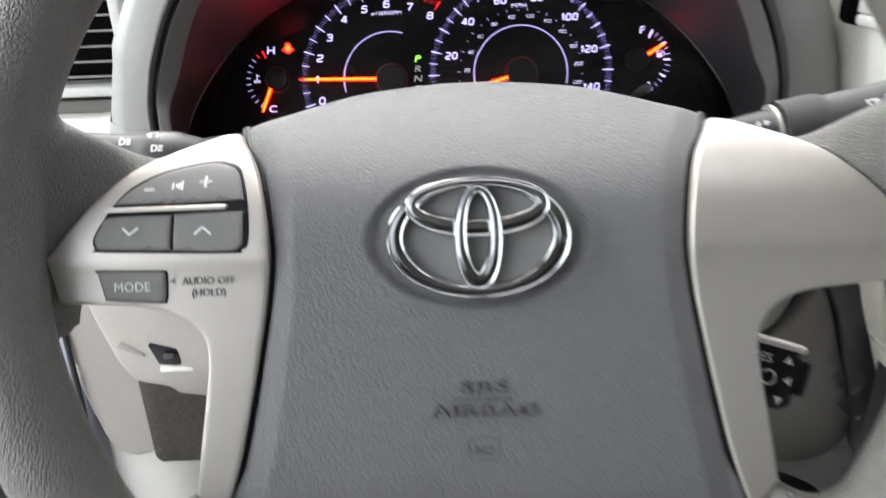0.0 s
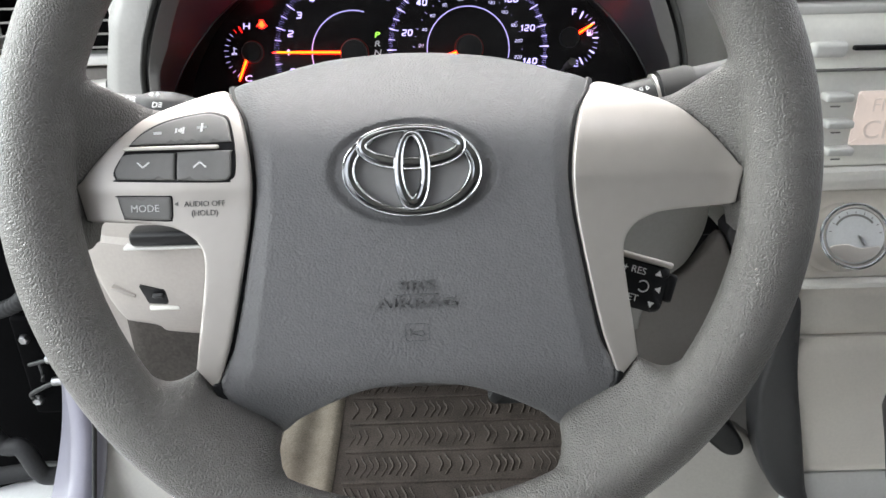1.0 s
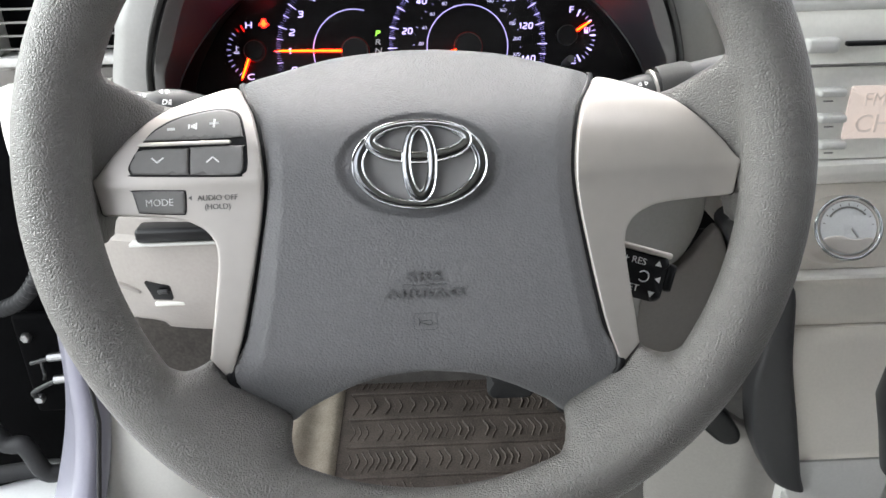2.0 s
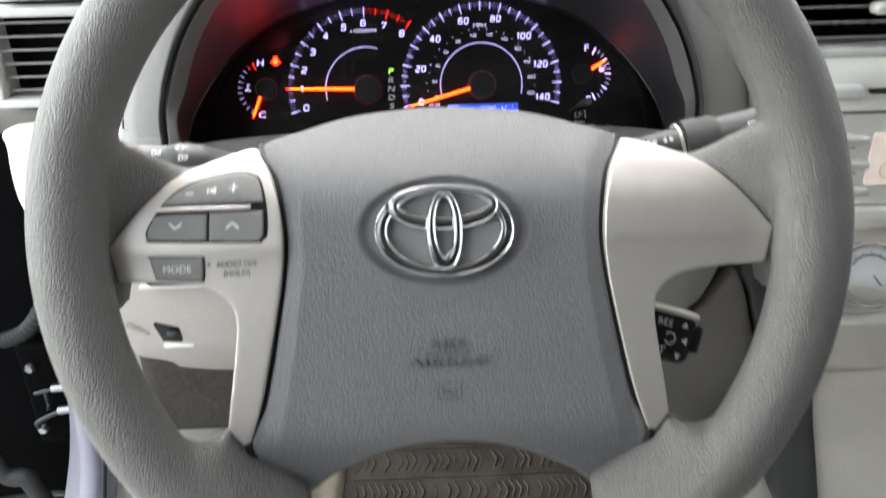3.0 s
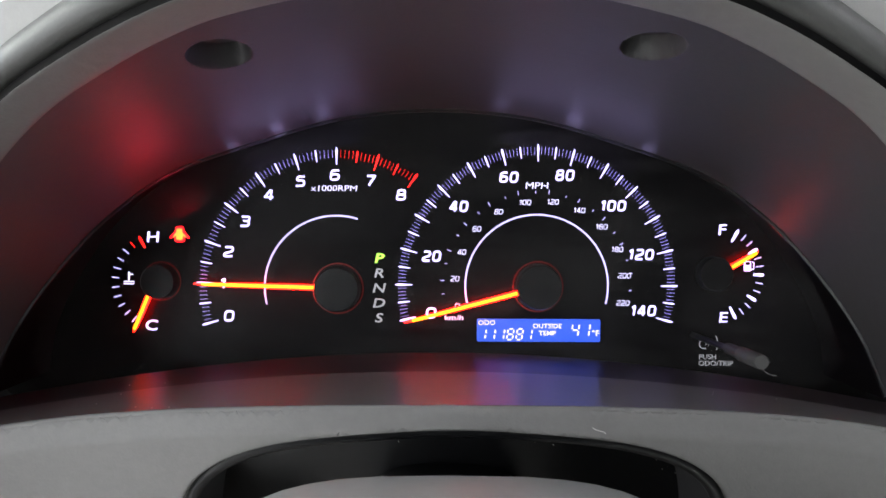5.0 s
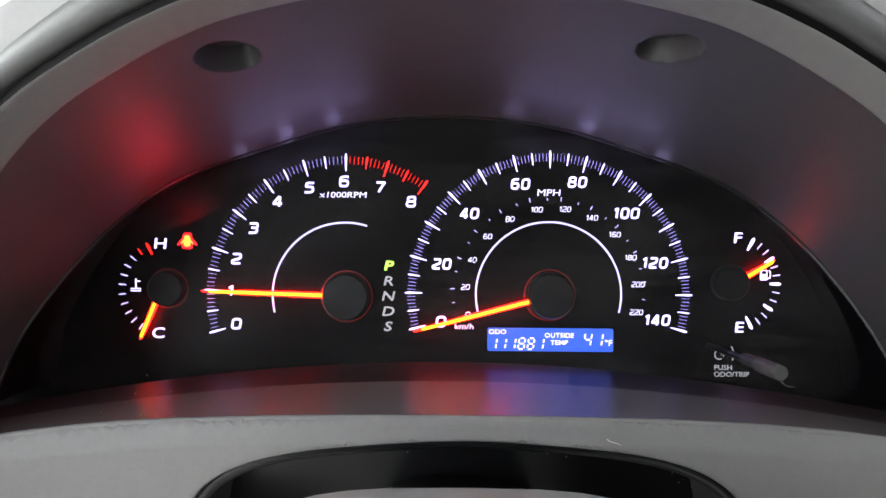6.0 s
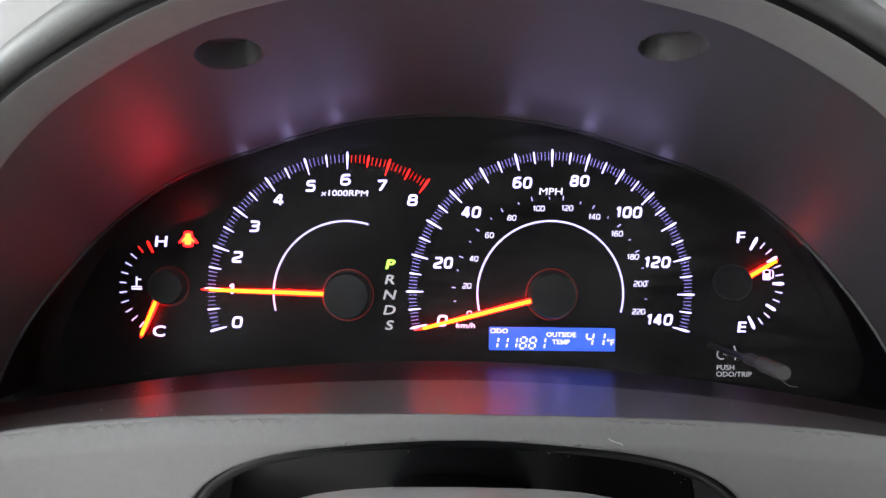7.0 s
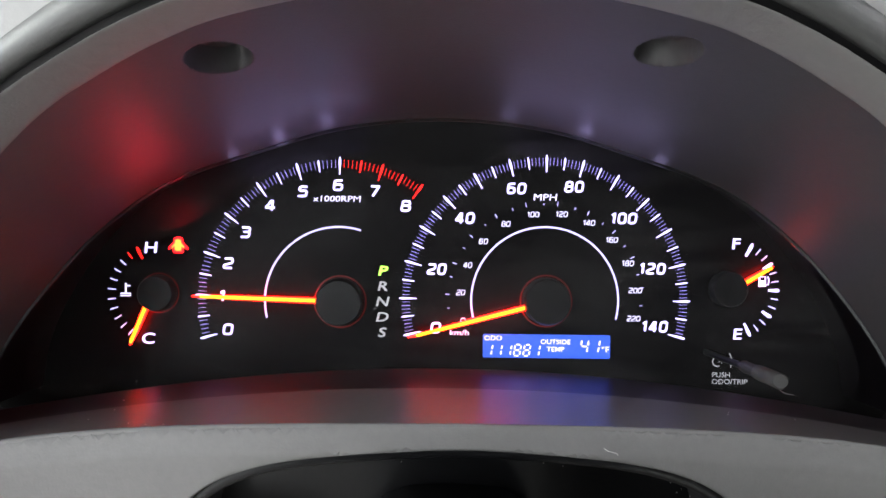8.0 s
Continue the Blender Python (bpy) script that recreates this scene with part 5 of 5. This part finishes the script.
climate = stack_panel("climate_panel", 0.6710, 0.7455, 0.461, STACK_BEIGE, "grey-beige climate control panel")
stack_panel("ledge", 0.6640, 0.6700, 0.455, CREAM, "pale ledge under the climate controls")
stack_panel("upper_bin", 0.6160, 0.6630, 0.463, STACK_BEIGE, "grey-beige bin cover")
stack_panel("lower_bin", 0.4690, 0.6145, 0.459, STACK_BEIGE, "grey-beige lower bin door", 0.004)
stack_panel("console_base", 0.3000, 0.4645, 0.462, DASH_LIGHT, "light grey console base")
part("side_wall", loft([[(SIDE(z) + 0.003, 0.472, z), (SIDE(z) + 0.009, 0.472, z), (SIDE(z) + 0.009, 0.640, z), (SIDE(z) + 0.003, 0.640, z)] for z in np.linspace(0.66, 0.940, 12)]), CREAM, stack, "cream side wall of the console stack")
part("disc_slot", box(0.16, 0.006, 0.0032, 0.001, pose(0.385, 0.4585, 0.8545)), BLACK, audio, "black disc slot")
part("eject_button", box(0.024, 0.010, 0.0105, 0.003, pose(0.286, 0.456, 0.8545)), DASH_LIGHT, audio, "pale push button")
part("audio_seam", box(0.30, 0.004, 0.0016, 0.0004, pose(0.41, 0.4600, 0.8390)), LETTER_GREY, audio, "thin dark seam")
display = panel("audio_display", rect(0.3175, 0.4700, 0.7830, 0.8230, 0.002), 0.4600, DISPLAY, audio_low, "pinkish audio display with grey segments", None, 0.001, 0.004)
text("reading", "FM", 0.014, pose(0.336, 0.4585, 0.8130, 90), DISPLAY_INK, display, 0.0002)
text("reading", "CH", 0.020, pose(0.338, 0.4585, 0.7945, 90), DISPLAY_INK, display, 0.0002)
for k, z in enumerate((0.8205, 0.8010, 0.7805)):
    b = part("preset_button", box(0.020, 0.012, 0.0060, 0.0022, pose(0.300 + 0.004 * k, 0.457, z)), DASH_LIGHT, audio_low, "pale oblong push button")
    part("button_mark", box(0.007, 0.0005, 0.0010, 0, pose(0.301 + 0.004 * k, 0.4592, z - 0.0075)), LETTER_GREY, audio_low)
KNOB = pose(0.3195, 0.430, 0.7233, 64, 0, -8) @ Matrix.Translation((0, 0, -0.0262))
knob = part("climate_knob", turned([(0.0275, -0.016), (0.0270, 0.0), (0.0262, 0.004), (0.0250, 0.006), (0.0246, 0.022), (0.0232, 0.026), (0.0212, 0.0268), (0.0206, 0.0250), (0.0001, 0.0248)], 48), SILVER, climate, "silver rotary knob with pale dial face", KNOB)
part("knob_ring", tube([(0.0236 * math.cos(a), 0.0236 * math.sin(a), 0.0262) for a in np.linspace(0, 2 * math.pi, 49)[:-1]], 0.0013, 10, closed=True), CHROME, knob, "bright chrome ring", KNOB)
part("knob_face", cushion([(0.0205 * math.cos(a), 0.0205 * math.sin(a)) for a in np.linspace(0, 2 * math.pi, 49)[:-1]], None, 0.0006, 0.0005, 0.006), KNOB_FACE, knob, "pale round dial face", KNOB @ Matrix.Translation((0, 0, 0.0262)))
part("knob_scale", arc_band(0, 0, 0.0155, 0.0016, radians(150), radians(40), 30, 0.0003), LETTER_GREY, knob, "", KNOB @ Matrix.Translation((0, 0, 0.0262)), 0)
for k in range(9):
    part("knob_mark", wedge(0.0168, 0.0186, 0.0007, 0.0007, radians(170 - 20 * k), 0, 0, bmesh.new(), 0.0004, False), LETTER_GREY, knob, "", KNOB @ Matrix.Translation((0, 0, 0.0262)), 0)
part("knob_pointer", box(0.0022, 0.0085, 0.0012, 0.0004, pose(0.0045, -0.0030, 0.0008, 0, 0, 35)), STEEL, knob, "small bright pointer", KNOB @ Matrix.Translation((0, 0, 0.0262)))
part("knob_grip", cushion(spline([(-0.0175, -0.0085), (-0.006, -0.0060), (0.004, -0.0085), (0.0175, -0.0070), (0.0140, -0.0145), (0.0, -0.0195), (-0.0130, -0.0150)], 5), None, 0.001, 0.003, 0.005), SILVER, knob, "silver lower grip", KNOB @ Matrix.Translation((0, 0, 0.0275)))

# knee bolster, dark side trim and the parts seen through the spokes
bolster = thing("knee_bolster", Matrix.Identity(4), "grey knee bolster panels under the steering column", "dashboard panel")
panel("bolster_panel", spline([(0.075, 0.735), (0.19, 0.740), (0.236, 0.731), (0.243, 0.700), (0.226, 0.668), (0.206, 0.655), (0.19, 0.62), (0.205, 0.55), (0.18, 0.52), (0.12, 0.52), (0.07, 0.56)], 6), 0.486, DASH, bolster, "smooth grey knee bolster panel", lambda x, z: -0.030 * max(0, (0.70 - z) / 0.14) ** 2 - 2.6 * max(0, x - 0.185) ** 1.6, 0.006, 0.02, 0.006)
panel("bolster_inset", spline([(0.2500, 0.6935), (0.2280, 0.6635), (0.2000, 0.6480), (0.14, 0.640), (0.12, 0.57), (0.20, 0.530), (0.27, 0.525), (0.2960, 0.562), (0.2700, 0.648), (0.2610, 0.676)], 4), 0.500, BROWN_GREY, bolster, "brown-grey lower bolster panel", lambda x, z: -0.02 * max(0, (0.62 - z) / 0.1) ** 2, 0.004, 0.01)
panel("bolster_corner", spline([(0.2525, 0.7000), (0.2625, 0.6770), (0.2715, 0.6480), (0.2975, 0.5640), (0.312, 0.53), (0.345, 0.53), (0.325, 0.60), (0.305, 0.66), (0.290, 0.705), (0.270, 0.712)], 4), 0.494, TRIM_DARK, bolster, "dark grey console edge", None, 0.004, 0.02)
panel("side_trim", spline([(0.288, 0.660), (0.2875, 0.612), (0.284, 0.565), (0.290, 0.515), (0.303, 0.478), (0.322, 0.448), (0.350, 0.436), (0.344, 0.460), (0.330, 0.520), (0.3145, 0.585), (0.304, 0.655)], 5), 0.452, TRIM_DARK, bolster, "dark grey side trim of the console", None, 0.006, 0.02)
panel("trim_tip", spline([(0.225, 0.550), (0.262, 0.532), (0.283, 0.505), (0.282, 0.492), (0.268, 0.492), (0.246, 0.512), (0.222, 0.535)], 5), 0.462, BLACK, bolster, "black pointed trim end", None, 0.004, 0.015)
# brown sheet with the shade under the knee panel put into its colour
panel("knee_shade", rect(-0.285, -0.09, 0.505, 0.635, 0.01), 0.560, KNEE_SHADE, bolster, "brown sheet painted dark for the shade under the knee panel")
panel("console_side", spline([(0.225, 0.505), (0.26, 0.512), (0.31, 0.485), (0.345, 0.43), (0.36, 0.30), (0.24, 0.30)], 5), 0.478, CONSOLE_GREY, bolster, "warm grey side of the console", lambda x, z: -0.5 * max(0, 0.30 - x))
panel("under_dash", rect(-0.30, 0.28, 0.53, 0.62, 0.01), 0.640, HOOD, bolster, "dark underside behind the knee panel")

# gear lever at the console
lever = thing("gear_lever", Matrix.Identity(4), "dark grey gear lever beside the console", "gear lever")
part("lever_grip", loft([[(0.386 + rx * math.cos(a), 0.385 + ry * math.sin(a), z + 0.022) for a in np.linspace(0, 2 * math.pi, 33)[:-1]] for rx, ry, z in ((0.008, 0.010, 0.608), (0.022, 0.026, 0.604), (0.032, 0.036, 0.588), (0.034, 0.038, 0.565), (0.026, 0.030, 0.535), (0.018, 0.022, 0.50))]), TRIM_DARK, lever, "dark grey grained grip")
part("lever_stem", tube([(0.386, 0.385, 0.53), (0.388, 0.400, 0.37)], 0.010, 16), STEEL, lever, "steel lever stem")
part("lever_boot", loft([[(0.388 + rx * math.cos(a), 0.405 + ry * math.sin(a), z) for a in np.linspace(0, 2 * math.pi, 25)[:-1]] for rx, ry, z in ((0.05, 0.07, 0.36), (0.045, 0.06, 0.375), (0.014, 0.014, 0.41))]), RUBBER, lever, "black rubber boot")
tagged(part("console_tunnel", box(0.22, 0.9, 0.14, 0.02, pose(0.43, 0.02, 0.30)), DASH_LIGHT), "light grey centre tunnel between the seats", "console", kind="structure")

# ---- footwell ----
mat_thing = thing("floor_mat", pose(0.0, 0.78, 0.243), "worn brown ribbed rubber floor mat", "floor mat")
part("mat_base", cushion(rounded(0.46, 0.56, 0.05), None, 0.004, 0.004, 0.03), MAT, mat_thing)
rng = random.Random(4)
shapes = []
for k in range(6):
    h, r, c = 0.015 + 0.0012 * k, 0.0018 + 0.0002 * (k % 3), 0.0022 + 0.0004 * k
    b = tube([(c * math.cos(3 * v), h * v, 0.0005) for v in np.linspace(-1, 1, 6)], r, 4)
    seed = part("rib", b, MAT, mat_thing)
    seed.location = (-0.115 + 0.0098 * k, -0.222, 0)
    shapes.append(seed.data)
for k in range(7):
    # short curved ribs in rows, some worn away
    y = -0.16 + 0.062 * k
    for n in range(34):
        if rng.random() < 0.15:
            continue
        rib = new("rib", rng.choice(shapes))
        rib.parent = mat_thing
        rib.location = (-0.115 + 0.0098 * n + rng.uniform(-0.0008, 0.0008), y + rng.uniform(-0.002, 0.002), -rng.uniform(0.0004, 0.0018))
    part("rib_bar", box(0.335, 0.006, 0.004, 0.0015, pose(0.045, y + 0.031, 0.001)), MAT, mat_thing)
part("mat_border", cushion(rounded(0.085, 0.50, 0.010, 4, -0.176, 0), lambda x, y: 0.003 * math.sin(x * 120) + 0.003, 0.003, 0.004, 0.006), TAN, mat_thing, "pale tan worn border")
part("mat_border", cushion(rounded(0.335, 0.03, 0.008, 4, 0.045, 0.262), None, 0.003, 0.004, 0.02), TAN, mat_thing, "pale tan worn border")
tagged(part("toe_board", box(0.66, 0.03, 0.50, 0.01, pose(-0.03, 0.965, 0.40, -8)), CARPET), "carpeted toe board under the dashboard", "floor", kind="structure")
pedal = thing("brake_pedal", pose(0.112, 0.78, 0.345, 60), "black rubber brake pedal on a steel arm", "pedal")
part("pedal_pad", cushion(rounded(0.065, 0.048, 0.012), None, 0.004, 0.008, 0.01), RUBBER, pedal)
part("pedal_arm", tube([(0, 0.02, -0.008), (0.0, 0.10, -0.05), (0, 0.213, -0.115)], 0.008, 10), STEEL, pedal)
gas = thing("accelerator_pedal", pose(0.205, 0.83, 0.33, 55), "black rubber accelerator pedal in the footwell", "pedal")
part("pedal_pad", cushion(rounded(0.05, 0.13, 0.012), None, 0.004, 0.008, 0.01), RUBBER, gas)
part("pedal_arm", tube([(0, 0.05, -0.008), (0.0, 0.12, -0.01), (0, 0.20, 0.03)], 0.007, 10), STEEL, gas)

# ---- door frame on the driver's side ----
JAMB = [tuple(p) for p in spline([(0.020, -0.012), (0.022, 0.004), (0.012, 0.03), (-0.010, 0.06), (-0.045, 0.085), (-0.060, 0.085), (-0.050, 0.06), (-0.028, 0.022), (-0.012, -0.008), (0.006, -0.022)], 4)]
JAMB_Z, JAMB_X, JAMB_Y = (0.23, 0.28, 0.36, 0.44, 0.52, 0.60, 0.72, 0.90), (-0.41, -0.400, -0.386, -0.372, -0.368, -0.362, -0.350, -0.335), (-0.16, -0.09, -0.03, -0.01, 0.0, 0.01, 0.025, 0.06)
rows = even(spline(list(zip(JAMB_X, JAMB_Y, JAMB_Z)), 8, False), 48)
tagged(part("door_frame", loft([[(x + c.x, 0.605 + y + c.y, c.z) for x, y in JAMB] for c in rows]), PAINT, smooth=60), "silver-blue painted door frame of the driver's door", "door frame", kind="structure")
tagged(part("door_seal", tube([(-0.349, 0.585, 0.70), (-0.349, 0.580, 0.56), (-0.350, 0.575, 0.46), (-0.362, 0.555, 0.37), (-0.378, 0.49, 0.29)], 0.0025, 10), RUBBER), "black rubber door seal", "door seal", kind="structure")
tagged(part("kick_panel", cushion(spline([(-0.345, 0.62), (-0.29, 0.55), (-0.25, 0.45), (-0.24, 0.20), (-0.405, 0.20), (-0.388, 0.30), (-0.370, 0.37), (-0.354, 0.45)], 20), lambda x, z: -1.2 * soft(x + 0.285, 0.02), 0.006, 0.02, 0.006), CREAM, m=pose(0, 0.600, 0, 90)), "pale cream kick panel beside the footwell", "trim panel", kind="structure")
tagged(part("door_sill", cushion([(-0.72, -0.97), (-0.42, -0.97), (-0.42, 0.818), (-0.44, 0.808), (-0.72, 0.677)], None, 0.005, 0.05, 0.03), WHITE_SILL, m=pose(0, 0, 0.240)), "white painted door sill", "door sill", kind="structure")
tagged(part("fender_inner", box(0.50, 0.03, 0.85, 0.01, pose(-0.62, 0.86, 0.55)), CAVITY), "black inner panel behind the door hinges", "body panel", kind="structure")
hinge = thing("door_hinge", pose(-0.520, 0.80, 0.375), "steel door hinge with bolts on a black bracket", "hinge")
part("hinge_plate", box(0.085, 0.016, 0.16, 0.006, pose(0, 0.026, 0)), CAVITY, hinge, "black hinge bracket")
for x, z in ((-0.021, 0.052), (-0.027, -0.048)):
    part("bolt", turned([(0.0075, 0), (0.0075, 0.005), (0.005, 0.008), (0.0001, 0.008)], 6), STEEL, hinge, "steel bolt", pose(x, 0.010, z, 90))
part("hinge_arm", tube([(-0.024, 0.006, 0.012), (-0.004, 0.0, 0.020), (0.012, -0.004, 0.026)], 0.0028, 10), LEVER, hinge, "thin dark link")
part("hinge_arm", tube(spline([(-0.031, 0.006, -0.044), (-0.030, 0.0, -0.034), (-0.022, -0.004, -0.026), (-0.002, -0.006, -0.015), (0.010, -0.006, -0.010)], 5, False), 0.0032, 10), LEVER, hinge, "bent dark check link")
part("hinge_arm", tube([(-0.009, 0.004, 0.020), (-0.006, 0.0, 0.0), (-0.010, 0.002, -0.012)], 0.0026, 10), LEVER, hinge, "thin dark link")
for z in (0.028, -0.008):
    part("hinge_pin", tube([(0.008, -0.006, z), (0.009, -0.006, z), (0.030, -0.006, z + 0.002), (0.031, -0.006, z + 0.002)], lambda t: 0.0062 - 0.0012 * abs(2 * t - 1) ** 6, 14), STEEL, hinge, "bright steel hinge pin")
boot = thing("wiring_boot", Matrix.Identity(4), "black corrugated wiring boot between door and body", "cable")
path = even(spline([(-0.458, 0.80, 0.585), (-0.472, 0.78, 0.5605), (-0.481, 0.775, 0.541), (-0.4985, 0.775, 0.516), (-0.5240, 0.785, 0.4935), (-0.56, 0.80, 0.475)], 12, False), 120)
part("boot_sleeve", tube(path, lambda t: 0.0095 + 0.0016 * math.sin(t * 2 * math.pi * 17), 18), RUBBER, boot)
tagged(part("door_weatherstrip", tube(spline([(-0.60, 0.74, 0.40), (-0.565, 0.73, 0.318), (-0.535, 0.725, 0.312), (-0.515, 0.72, 0.27), (-0.49, 0.735, 0.262), (-0.54, 0.752, 0.250), (-0.62, 0.735, 0.252)], 8, False), 0.012, 12), RUBBER), "black door weatherstrip loop", "door seal", kind="structure")
glass = bpy.data.materials.new("clear_glass")
glass.use_nodes = True
gb = glass.node_tree.nodes["Principled BSDF"]
gb.inputs["Transmission Weight"].default_value, gb.inputs["Roughness"].default_value, gb.inputs["IOR"].default_value = 1.0, 0.0, 1.45
pane = tagged(part("windscreen", box(1.36, 0.005, 0.86, 0.001, pose(0.37, 0.585, 1.155, 65)), glass), "clear sloping windscreen above the dashboard", "windscreen", kind="structure")
pane.visible_shadow = False
